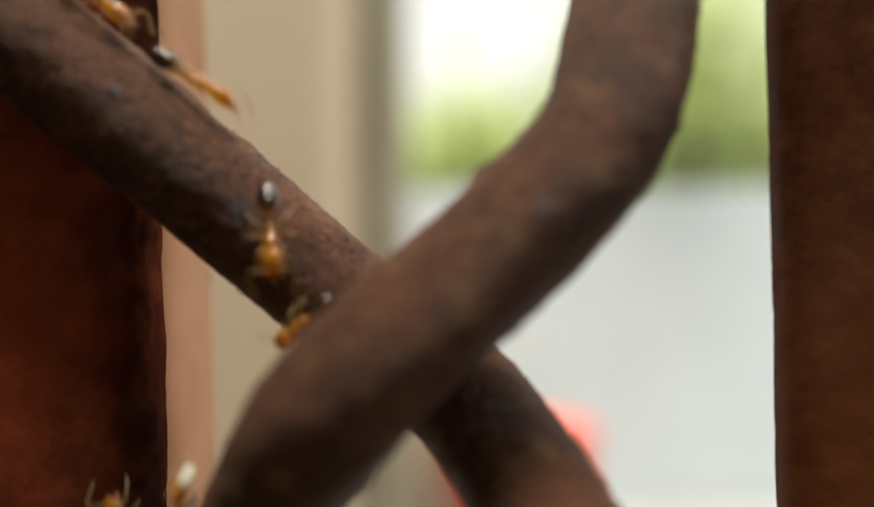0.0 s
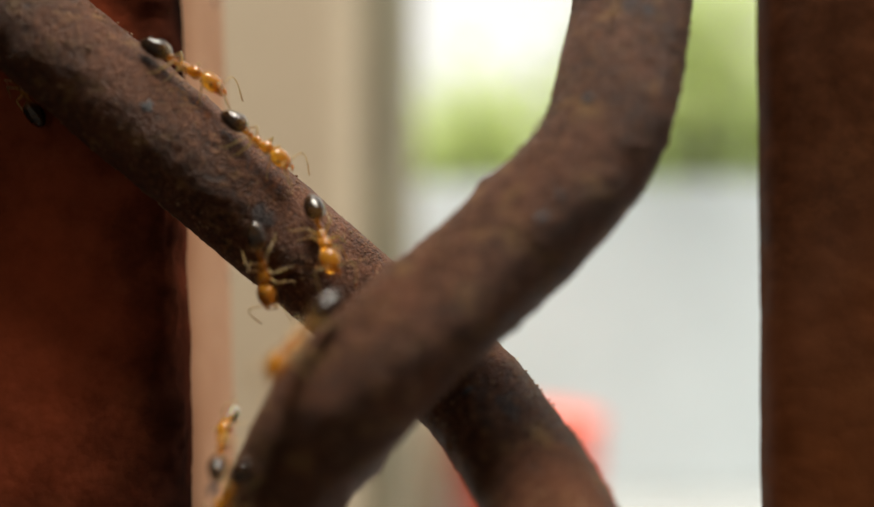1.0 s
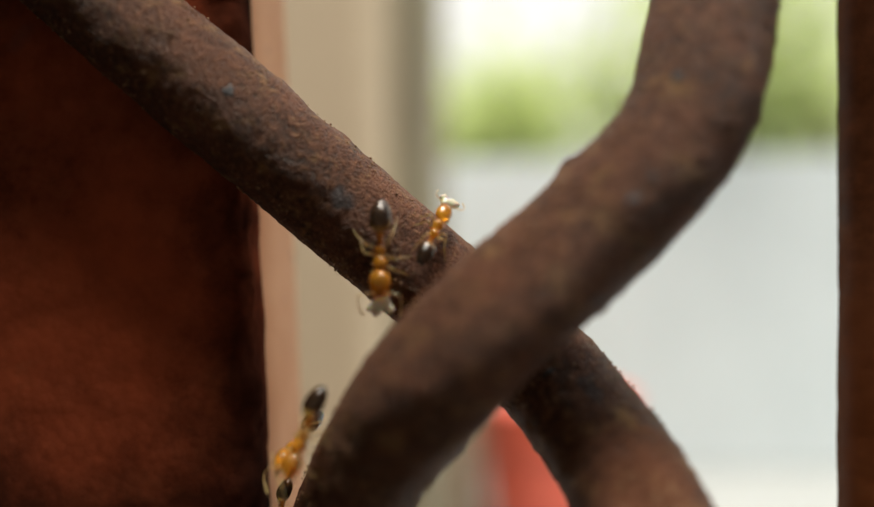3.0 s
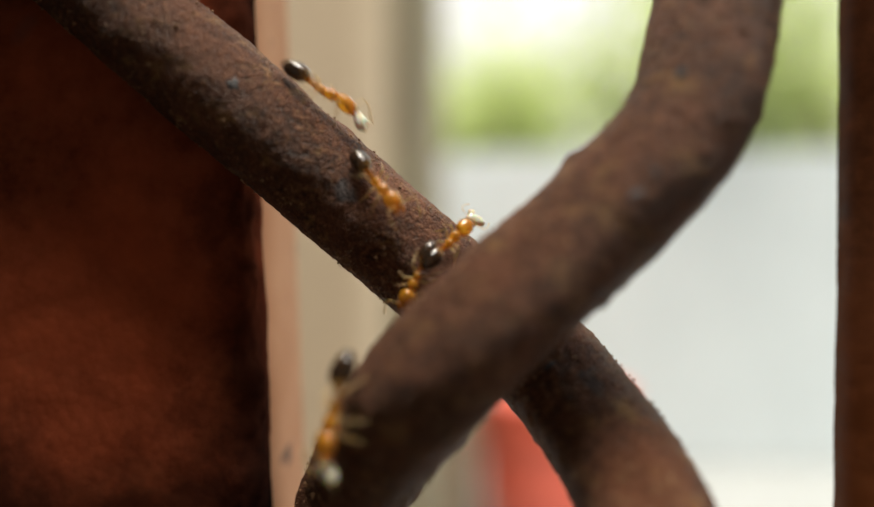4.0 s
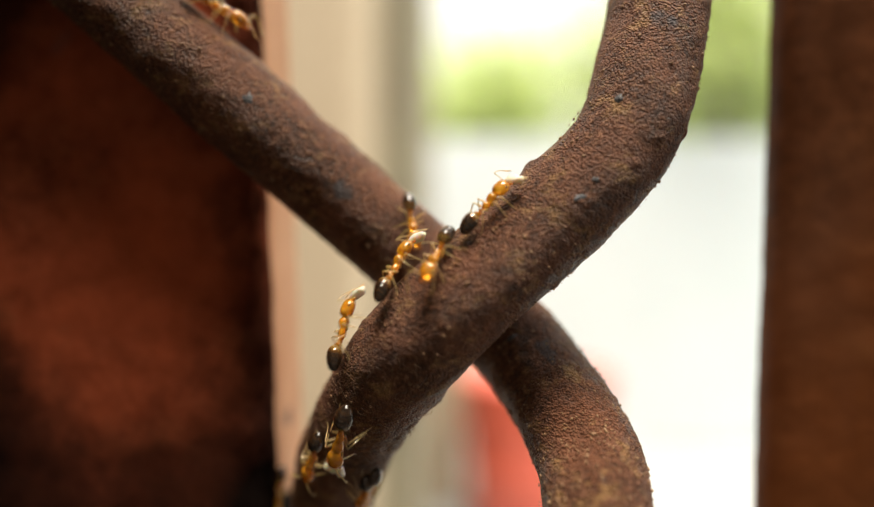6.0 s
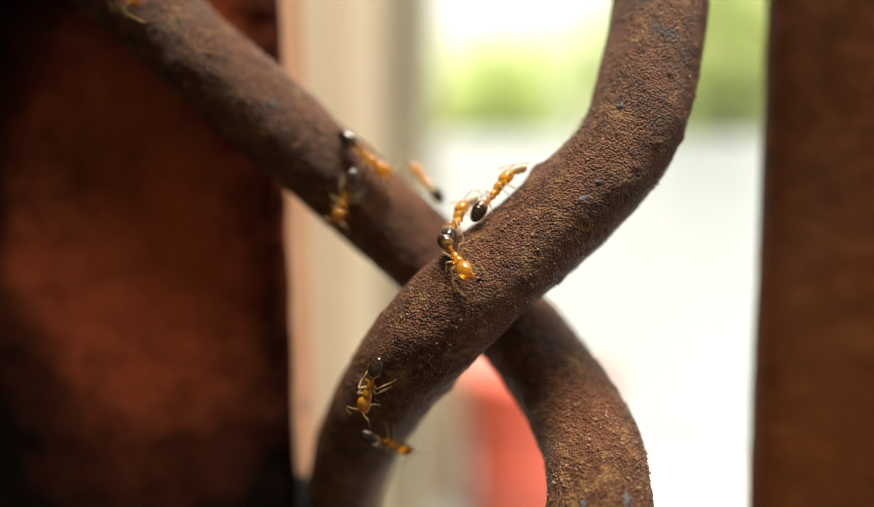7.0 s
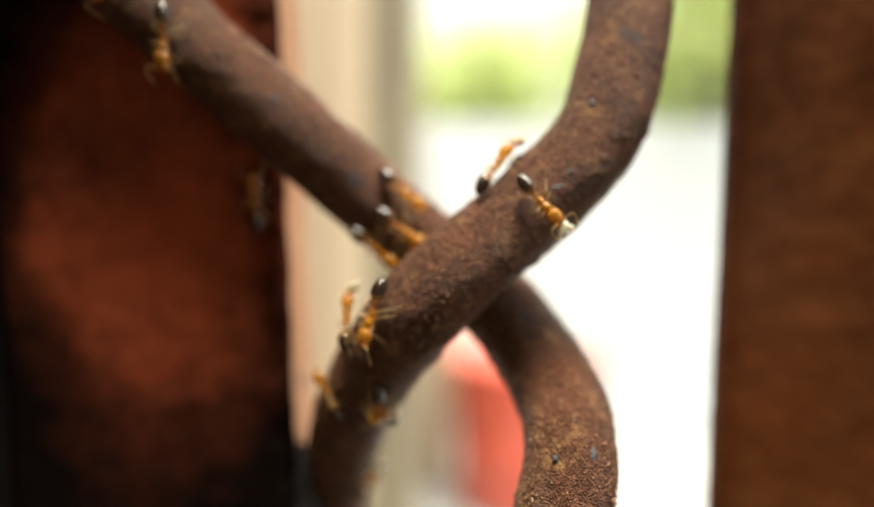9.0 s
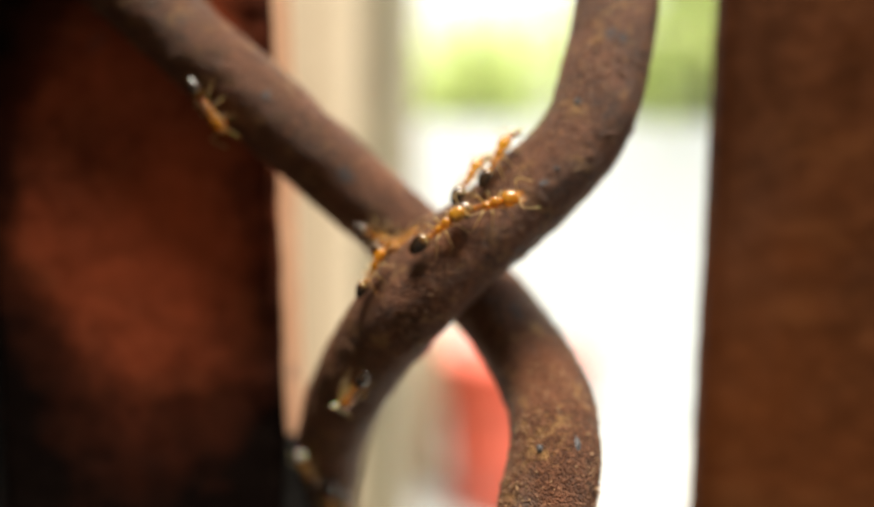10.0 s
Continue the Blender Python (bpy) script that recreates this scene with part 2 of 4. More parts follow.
def swept(curve, radius, seed, lumps=(), ring=130, step=0.13, rough=1.0):
    """A rusted round bar along a curve, with flaking scale, pits and grains as relief (metres)."""
    n = int(curve.length / step)
    verts, faces = [], []
    off = Vector((seed * 17.3, seed * 5.1, 0))
    for i in range(n + 1):
        q, t, f, g = curve.frame_at(i * curve.length / n)
        for k in range(ring):
            a = 2 * math.pi * k / ring
            d = math.cos(a) * f + math.sin(a) * g
            w = Vector(q + radius * d) + off
            r = radius
            r += rough * 0.16 * noise.noise(w * 0.28)
            r += rough * 0.06 * noise.noise(w * 0.9)
            r += rough * 0.04 * noise.noise(w * 2.3) + rough * 0.035 * noise.noise(Vector((w.x * 4.2, w.y * 6.5, w.z * 6.0)))
            grain = noise.noise(w * 3.1)
            r += rough * 0.035 * (abs(grain) - 0.2)
            v = noise.noise(w * 1.1 + Vector((40, 0, 0)))
            if v > 0.52:
                r += rough * 0.35 * (v - 0.52)
            for lx, ly, lz, wide, high in lumps:
                e = ((q[0] + radius * d[0] - lx) ** 2 + (q[1] + radius * d[1] - ly) ** 2 + (q[2] + radius * d[2] - lz) ** 2) / (wide * wide)
                if e < 6:
                    r += high * math.exp(-e) * (1 + 0.6 * noise.noise(w * 2.0))
            verts.append(tuple(at(*(q + r * d))))
    for i in range(n):
        for k in range(ring):
            a, b = i * ring + k, i * ring + (k + 1) % ring
            faces.append((a, b, b + ring, a + ring))
    faces.append(tuple(range(ring))[::-1])
    faces.append(tuple(range(n * ring, n * ring + ring)))
    return verts, faces


def mesh_object(name, verts, faces, material, parent=None, smooth=True):
    me = bpy.data.meshes.new(name)
    me.from_pydata(verts, [], faces)
    me.materials.append(material)
    me.polygons.foreach_set("use_smooth", [smooth] * len(me.polygons))
    me.update()
    ob = new(name, me)
    ob.parent = parent
    return ob


# ---- the yard, its walls and what stands there ----
def build_yard():
    ground = part("ground", box((-60, -60, -0.3), (60, 60, 0)), CONCRETE, smooth=False)
    tagged(ground, "pale sunlit concrete yard", "ground", kind="structure")
    wall = part("wall_yard", box((-0.9, 4.2, 0), (6, 4.4, 1.95), 0.02), WHITE_WALL, smooth=False)
    tagged(wall, "whitewashed compound wall round the yard", "wall", kind="structure")
    # darker than the pillar: its colour carries the shade of the side face
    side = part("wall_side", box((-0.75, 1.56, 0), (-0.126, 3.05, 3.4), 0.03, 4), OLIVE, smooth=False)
    tagged(side, "grey-olive house wall beyond the grille, shade in its colour", "wall", kind="structure")
    # added block, placed to give the beige tone low in the camera's view
    low = part("wall_low", box((-0.171, 3.1, 0), (0.03, 4.19, 0.78), 0.03, 3), BEIGE)
    tagged(low, "low beige block added against the yard wall to fit the view", "wall", kind="structure")
    pillar = part("pillar", box((-0.62, 1.2, 0), (-0.192, 1.55, 3.4), 0.05, 6), PLASTER)
    tagged(pillar, "cream plastered pillar at the house corner", "pillar", kind="structure")
    # unseen floor, added dark so little light bounces up to the rods
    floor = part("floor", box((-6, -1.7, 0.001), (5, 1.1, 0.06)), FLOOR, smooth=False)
    tagged(floor, "dark floor added out of view to cut light from below", "floor", kind="structure")
    # unseen wall, added behind the viewer to block low light on the rods
    inner = part("wall_unseen", box((-6, -1.6, 0.06), (6, -1.4, 3.2)), UNSEEN_DIM, smooth=False)
    tagged(inner, "dim wall added out of view to block low front light", "wall", kind="structure")
    # unseen slab, added to darken the front faces and leave the tops lit
    roof = part("ceiling", box((-6, -1.7, 2.6), (6, -0.62, 2.72)), UNSEEN_DIM, smooth=False)
    tagged(roof, "dim slab added overhead, out of view, to shade the rods' fronts", "ceiling", kind="structure")
    # block added past the view's left edge; keeps side light off the post
    jamb = part("shade_block", box((-0.16, -0.022, 0.06), (-0.0395, 0.05, 2.6), 0.002), NEAR_BLACK, smooth=False)
    tagged(jamb, "near-black block added beside the iron post to shade it", "jamb", kind="structure")


def build_drum():
    drum = new("red_bin")
    drum.location = (0.35, 2.95, 0)
    tagged(drum, "wide red plastic bin standing in the yard", "bin")
    bm = bmesh.new()
    prof = [(0.0, 0.0), (0.30, 0.0), (0.32, 0.03), (0.335, 0.25), (0.345, 0.27), (0.34, 0.29), (0.355, 0.48), (0.365, 0.50), (0.36, 0.52), (0.37, 0.64), (0.37, 0.66), (0.34, 0.665), (0.0, 0.66)]
    rings = []
    for r, z in [(q * 0.9, z) for q, z in prof]:
        rings.append([bm.verts.new((max(r, 0.001) * math.cos(2 * math.pi * k / 40), max(r, 0.001) * math.sin(2 * math.pi * k / 40), z)) for k in range(40)])
    for a, b in zip(rings, rings[1:]):
        for k in range(40):
            bm.faces.new((a[k], a[(k + 1) % 40], b[(k + 1) % 40], b[k]))
    part("body", bm, RED, drum)
    part("rim", ring_mesh(0.333, 0.014, 0.66), RED, drum)


def ring_mesh(radius, tube, z):
    bm = bmesh.new()
    rows = []
    for i in range(40):
        a = 2 * math.pi * i / 40
        rows.append([bm.verts.new(((radius + tube * math.cos(b)) * math.cos(a), (radius + tube * math.cos(b)) * math.sin(a), z + tube * math.sin(b))) for b in [2 * math.pi * j / 8 for j in range(8)]])
    for i in range(40):
        for j in range(8):
            bm.faces.new((rows[i][j], rows[(i + 1) % 40][j], rows[(i + 1) % 40][(j + 1) % 8], rows[i][(j + 1) % 8]))
    return bm


def build_tree(x, y, height, spread, count, seed, low=0.45):
    rng = random.Random(seed)
    tree = new("tree")
    tree.location = (x, y, 0)
    tagged(tree, "leafy yellow-green tree beyond the yard wall", "tree", group="trees beyond the wall")
    bm = bmesh.new()

    def limb(a, b, ra, rb):
        a, b = Vector(a), Vector(b)
        z = (b - a).normalized()
        u = z.orthogonal().normalized()
        v = z.cross(u)
        ra_, rb_ = [], []
        for k in range(8):
            c, s = math.cos(k * math.pi / 4), math.sin(k * math.pi / 4)
            ra_.append(bm.verts.new(a + (u * c + v * s) * ra))
            rb_.append(bm.verts.new(b + (u * c + v * s) * rb))
        for k in range(8):
            bm.faces.new((ra_[k], ra_[(k + 1) % 8], rb_[(k + 1) % 8], rb_[k]))
    top = (0.1 * spread, 0, height * 0.75)
    limb((0, 0, 0), (0, 0, height * low), 0.09, 0.07)
    limb((0, 0, height * low), top, 0.07, 0.02)
    tips = [Vector(top)]
    for k in range(9):
        a = rng.uniform(0, 6.28)
        z0 = height * rng.uniform(low, 0.7)
        tip = Vector((math.cos(a) * spread * rng.uniform(0.5, 0.95), math.sin(a) * spread * rng.uniform(0.5, 0.95), z0 + height * rng.uniform(0.1, 0.3)))
        limb((0, 0, z0), tip, 0.035, 0.01)
        tips.append(tip)
    part("trunk", bm, BARK, tree)
    verts, faces = [], []
    for _ in range(count):
        c = rng.choice(tips) + Vector((rng.gauss(0, 0.42), rng.gauss(0, 0.42), rng.gauss(0, 0.42) - 0.25 * rng.random() ** 2)) * spread
        u = Vector((rng.uniform(-1, 1), rng.uniform(-1, 1), rng.uniform(-1, 1))).normalized()
        v = u.orthogonal().normalized()
        w = u.cross(v)
        s = rng.uniform(0.05, 0.09)
        i = len(verts)
        verts += [tuple(c - u * s), tuple(c + v * s * 0.45), tuple(c + u * s), tuple(c - v * s * 0.45 + w * s * 0.15)]
        faces.append((i, i + 1, i + 2, i + 3))
    crown = mesh_object("crown", verts, faces, LEAF, tree, smooth=False)
    crown["kind"] = "stuff"


# lumps of scale and weld on the rods: place, width and height in millimetres
FRONT_LUMPS = ((0.3, 0.3, 2.6, 0.5, 0.30), (-4.5, 1.6, -10.4, 1.1, 0.45), (-3.4, 1.0, -9.3, 0.9, 0.22), (-1.7, 0.9, -6.9, 0.5, 0.22), (-6.8, 2.0, -10.0, 1.4, 0.18), (-0.9, 0.2, -5.8, 0.4, 0.15))
BACK_LUMPS = ((3.9, 5.4, -7.5, 0.35, 0.28), (4.9, 4.2, -8.9, 0.4, 0.15), (-14.0, 5.0, 7.2, 1.2, 0.20), (-11.5, 5.6, 4.6, 0.9, 0.22), (-9.0, 5.8, 2.6, 0.5, 0.15))


def nearest(curve, x, y, z):
    """The length and the angle on a rod that lie nearest to a place."""
    k = int(np.argmin(((curve.p - np.array((x, y, z))) ** 2).sum(1)))
    c, t, f, g = curve.frame_at(curve.s[k])
    v = np.array((x, y, z)) - c
    return curve.s[k], math.atan2(v @ g, v @ f)


def flake(curve, x, y, z, long, wide, parent, seed):
    """A thin bluish scale of bare iron that lies on the rust."""
    s0, a0 = nearest(curve, x, y, z)
    rng = random.Random(seed)
    bm = bmesh.new()
    rings = []
    for i, u in enumerate((0.0, 0.35, 0.7, 0.9, 1.0)):
        row = []
        for k in range(18):
            w = 2 * math.pi * k / 18
            rag = 1 + 0.55 * noise.noise(Vector((math.cos(w) * 2.2, math.sin(w) * 2.2, seed)))
            c, t, f, g = curve.frame_at(s0 + long * u * rag * math.cos(w))
            a = a0 + wide * u * rag * math.sin(w) / ROD_R
            lift = ROD_R + 0.10 - 0.16 * u ** 3 + 0.10 * noise.noise(Vector((c[0] + a * 3, c[1], c[2])) * 2.3)
            row.append(bm.verts.new(at(*(c + lift * (math.cos(a) * f + math.sin(a) * g)))))
        rings.append(row)
    for p_, q_ in zip(rings, rings[1:]):
        for k in range(18):
            bm.faces.new((p_[k], p_[(k + 1) % 18], q_[(k + 1) % 18], q_[k]))
    return part("iron_scale", bm, SCALE, parent, "small bluish scale of bare iron")


def fibres(curve, s0, s1, a0, a1, count, parent, seed):
    """Loose dusty threads that cling to the rod."""
    rng = random.Random(seed)
    verts, faces = [], []
    for _ in range(count):
        s, a = rng.uniform(s0, s1), radians(rng.uniform(a0, a1))
        ds, da, h = rng.uniform(-0.9, 0.9), rng.uniform(-0.35, 0.35), rng.uniform(0.02, 0.22)
        pts = []
        for k in range(7):
            u = k / 6
            c, t, f, g = curve.frame_at(s + ds * u)
            b = a + da * u + 0.06 * math.sin(5 * u + s)
            pts.append(Vector(c + (ROD_R + 0.06 + h * math.sin(math.pi * u) + 0.04 * rng.random()) * (math.cos(b) * f + math.sin(b) * g)))
        base = len(verts)
        r = rng.uniform(0.007, 0.013)
        for k, p_ in enumerate(pts):
            d = (pts[min(k + 1, 6)] - pts[max(k - 1, 0)]).normalized()
            u_ = d.orthogonal().normalized()
            v_ = d.cross(u_)
            for j in range(3):
                w = 2 * math.pi * j / 3
                verts.append(tuple(at(*(p_ + (u_ * math.cos(w) + v_ * math.sin(w)) * r))))
        for k in range(6):
            for j in range(3):
                i = base + 3 * k
                faces.append((i + j, i + (j + 1) % 3, i + 3 + (j + 1) % 3, i + 3 + j))
    ob = mesh_object("dusty_threads", verts, faces, THREAD, parent)
    tagged(ob, "fine dusty threads clinging to the rust", kind="stuff")


def grains(curve, patches, parent, seed):
    """Loose grains of rust on a rod; patches of (length from, to, angle from, to, count)."""
    rng = random.Random(seed)
    ball = bmesh.new()
    bmesh.ops.create_icosphere(ball, subdivisions=1, radius=1)
    unit = [v.co.copy() for v in ball.verts]
    tris = [tuple(v.index for v in f.verts) for f in ball.faces]
    ball.free()
    verts, faces = [], []
    for s0, s1, a0, a1, count in patches:
        for _ in range(count):
            s, a = rng.uniform(s0, s1), radians(rng.uniform(a0, a1))
            if noise.noise(Vector((s * 0.5, a * 1.5, seed))) < rng.uniform(-0.5, 0.35):
                continue
            c, t, f, g = curve.frame_at(s)
            d = math.cos(a) * f + math.sin(a) * g
            r = 0.03 + 0.05 * rng.random() ** 2
            q = c + (ROD_R + rng.uniform(-0.02, 0.06)) * d
            u = Vector(t).lerp(Vector(np.cross(d, t)), rng.uniform(-0.4, 0.4)).normalized() * rng.uniform(0.2, 0.9)
            base = len(verts)
            for k in unit:
                p_ = Vector(q) + (k + u * k.dot(u)) * r * rng.uniform(0.8, 1.2)
                verts.append(tuple(at(*p_)))
            faces += [(base + i, base + j, base + k) for i, j, k in tris]
    ob = mesh_object("grain_crust", verts, faces, GRAIN, parent)
    tagged(ob, "loose pale grains of rust on the rod", kind="stuff")


def build_grille():
    v, f = swept(FRONT, ROD_R, 1, FRONT_LUMPS)
    ob = mesh_object("bent_iron_rod", v, f, RUST_ROD)
    tagged(ob, "rusty brown bent iron rod crossing over another", "iron rod", group="crossed rods of the grille")
    for k, spot in enumerate(((2.5, -2.6, 0.35, 0.75, 0.45), (3.4, -2.8, 1.4, 0.3, 0.25), (4.2, -2.9, 6.2, 0.35, 0.3))):
        flake(FRONT, *spot, ob, 20 + k)
    fibres(FRONT, 79.5, 89.0, -70, 75, 55, ob, 5)
    fibres(FRONT, 85.0, 93.0, -80, 30, 60, ob, 9)
    grains(FRONT, ((38, 100, -100, 100, 2600),), ob, 7)
    v, f = swept(BACK, ROD_R, 2, BACK_LUMPS)
    ob = mesh_object("bent_iron_rod", v, f, RUST_ROD)
    tagged(ob, "rusty brown bent iron rod welded across the post", "iron rod", group="crossed rods of the grille")
    for k, spot in enumerate(((-15.3, -0.2, 6.8, 0.7, 0.45), (4.3, -5.0, -15.2, 0.35, 0.3), (2.4, -5.0, -15.4, 0.2, 0.2), (-0.3, 2.6, -7.4, 0.3, 0.4))):
        flake(BACK, *spot, ob, 40 + k)
    fibres(BACK, 75.0, 80.0, -60, 60, 30, ob, 6)
    grains(BACK, ((34, 92, -100, 100, 2200), (92, 124, -100, 100, 3600)), ob, 8)
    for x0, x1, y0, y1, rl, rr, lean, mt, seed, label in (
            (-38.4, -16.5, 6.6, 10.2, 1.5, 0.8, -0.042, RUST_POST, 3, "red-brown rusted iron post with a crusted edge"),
            (17.7, 41.0, 8.4, 11.6, 2.0, 1.5, 0.03, RUST_POST_B, 4, "flat brown rusted iron post of the grille, shaped to fit the view")):
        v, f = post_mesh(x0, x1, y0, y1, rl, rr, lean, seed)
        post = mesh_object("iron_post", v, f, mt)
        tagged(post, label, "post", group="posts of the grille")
        if seed == 3:
            weld = bmesh.new()
            bmesh.ops.create_icosphere(weld, subdivisions=4, radius=1)
            for vert in weld.verts:
                c = vert.co * (1 + 0.30 * noise.noise(vert.co * 1.7) + 0.12 * noise.noise(vert.co * 5.0))
                vert.co = at(-15.6 + 1.9 * c.x, 10.5 + 3.0 * c.y, -25.0 + 5.5 * c.z)
            part("weld", weld, NEAR_BLACK, post, "dark lumpy weld at the rod's foot")
    bm = box((-0.0384, 0.0106, 0.06), (-0.0168, 0.0205, 2.6), 0.003, 5)
    for vert in bm.verts:                                # it leans with the post
        vert.co.x -= 0.042 * (vert.co.z - Z0 + 0.008)
    strip = part("frame_strip", bm, TAN)
    tagged(strip, "tan frame strip with dark specks behind the post", "frame strip")


def post_mesh(x0, x1, y0, y1, rl, rr, lean, seed):
    """A flat bar, leant to fit the camera's view, with worn corners; its rust is raised where the trail passes."""
    prof = []
    def corner(cx, cy, r, a0):
        for k in range(9):
            a = radians(a0 + 90 * k / 8)
            prof.append((cx + r * math.cos(a), cy + r * math.sin(a), math.cos(a), math.sin(a)))
    def side(xa, ya, xb, yb, nx, ny, n):
        for k in range(1, n):
            prof.append((xa + (xb - xa) * k / n, ya + (yb - ya) * k / n, nx, ny))
    corner(x0 + rl, y0 + rl, rl, 180)
    side(x0 + rl, y0, x1 - rr, y0, 0, -1, 60)
    corner(x1 - rr, y0 + rr, rr, 270)
    side(x1, y0 + rr, x1, y1 - 0.8, 1, 0, 20)
    corner(x1 - 0.8, y1 - 0.8, 0.8, 0)
    side(x1 - 0.8, y1, x0 + 0.8, y1, 0, 1, 10)
    corner(x0 + 0.8, y1 - 0.8, 0.8, 90)
    side(x0, y1 - 0.8, x0, y0 + rl, -1, 0, 10)
    zs = [-1140, -600, -200, -80] + [-60 + 0.45 * k for k in range(260)] + [75, 200, 600, 1400]
    verts, faces, n = [], [], len(prof)
    off = Vector((seed * 31.0, seed * 7.0, 0))
    for z in zs:
        for x, y, nx, ny in prof:
            w = Vector((x, y, z)) + off
            d = 0.22 * noise.noise(w * 0.12) + 0.12 * noise.noise(w * 0.5) + 0.06 * noise.noise(w * 1.6)
            crust = noise.noise(w * 0.35 + Vector((9, 9, 9)))
            d *= 0.4 if seed == 4 else 0.8
            edge = math.exp(-((x - x1) ** 2 + (y - y0) ** 2) / 3.0)
            d += edge * (0.9 * max(0.0, crust + 0.1) + 0.45 * abs(noise.noise(w * 1.1)))
            if abs(z) > 70:
                d *= 0.3
            verts.append(tuple(at(x + nx * d + lean * (z + 8), y + ny * d, z)))
    for i in range(len(zs) - 1):
        for k in range(n):
            a, b = i * n + k, i * n + (k + 1) % n
            faces.append((a, b, b + n, a + n))
    faces.append(tuple(range(n))[::-1])
    faces.append(tuple(range((len(zs) - 1) * n, len(zs) * n)))
    return verts, faces


build_yard()
build_drum()
for args in ((-0.1, 5.3, 2.75, 0.6, 1000, 3, 0.72), (0.65, 5.5, 2.8, 0.6, 1000, 4, 0.72), (1.4, 5.3, 2.75, 0.6, 1000, 5, 0.72), (2.0, 5.0, 4.2, 0.75, 1800, 6, 0.45), (2.2, 5.4, 3.3, 0.6, 900, 7, 0.55), (2.8, 5.2, 3.3, 0.6, 1300, 8, 0.55)):
    build_tree(*args)
build_grille()


# ---- the ants ----
def carried(y):
    """How much higher an ant carries its body at y: head up, rear low."""
    return 0.34 + 0.12 * y


def lathe(rows, seg=18):
    """A closed body along y from rows (y, half width, half height, z)."""
    bm = bmesh.new()
    rings = []
    for y, w, h, z in rows:
        rings.append([bm.verts.new((w * MM * math.cos(2 * math.pi * k / seg), y * MM, (z + carried(y) + h * math.sin(2 * math.pi * k / seg)) * MM)) for k in range(seg)])
    for a, b in zip(rings, rings[1:]):
        for k in range(seg):
            bm.faces.new((a[k], b[k], b[(k + 1) % seg], a[(k + 1) % seg]))
    bm.faces.new(rings[0])
    bm.faces.new(rings[-1][::-1])
    return bm


def egg(y0, y1, w, h, z, n=14, blunt=1.0):
    rows = []
    for i in range(n + 1):
        u = -math.cos(math.pi * i / n)
        r = max(0.03, (1 - abs(u) ** (2 * blunt)) ** 0.5)
        rows.append((y0 + (y1 - y0) * (u + 1) / 2, w * r, h * r, z))
    return rows


def tube(points, radii, seg=7):
    bm = bmesh.new()
    pts = [Vector(p) * MM for p in points]
    rings = []
    for i, p in enumerate(pts):
        d = (pts[min(i + 1, len(pts) - 1)] - pts[max(i - 1, 0)]).normalized()
        u = d.cross(Vector((0.3, 0.2, 1))).normalized()
        v = d.cross(u)
        rings.append([bm.verts.new(p + (u * math.cos(2 * math.pi * k / seg) + v * math.sin(2 * math.pi * k / seg)) * radii[i] * MM) for k in range(seg)])
    for a, b in zip(rings, rings[1:]):
        for k in range(seg):
            bm.faces.new((a[k], a[(k + 1) % seg], b[(k + 1) % seg], b[k]))
    bm.faces.new(rings[0][::-1])
    bm.faces.new(rings[-1])
    return bm


LEGS = [(sx, hip, knee, ankle, foot) for sx in (-1, 1) for hip, knee, ankle, foot in (
    ((0.15, 0.5, 0.78), (0.56, 0.84, 1.12), (0.78, 1.14, 0.30), (0.90, 1.36, 0.02)),
    ((0.17, 0.12, 0.71), (0.68, 0.08, 1.16), (0.96, -0.02, 0.32), (1.16, -0.10, 0.02)),
    ((0.15, -0.18, 0.68), (0.60, -0.56, 1.12), (0.88, -1.0, 0.30), (1.02, -1.34, 0.02)))]


def brood(bm, centre, size, turn, seed):
    """One soft, slightly ridged grub of the brood that an ant carries."""
    got = bmesh.ops.create_icosphere(bm, subdivisions=3, radius=1)["verts"]
    spin = pose(0, 0, 0, *turn).to_3x3()
    for v in got:
        c = v.co.copy()
        c *= 1 + 0.22 * noise.noise(c * 1.4 + Vector((seed, 1, 2))) + 0.05 * math.sin(9 * c.x)
        v.co = (spin @ Vector((c.x * size[0], c.y * size[1], c.z * size[2])) + Vector(centre)) * MM


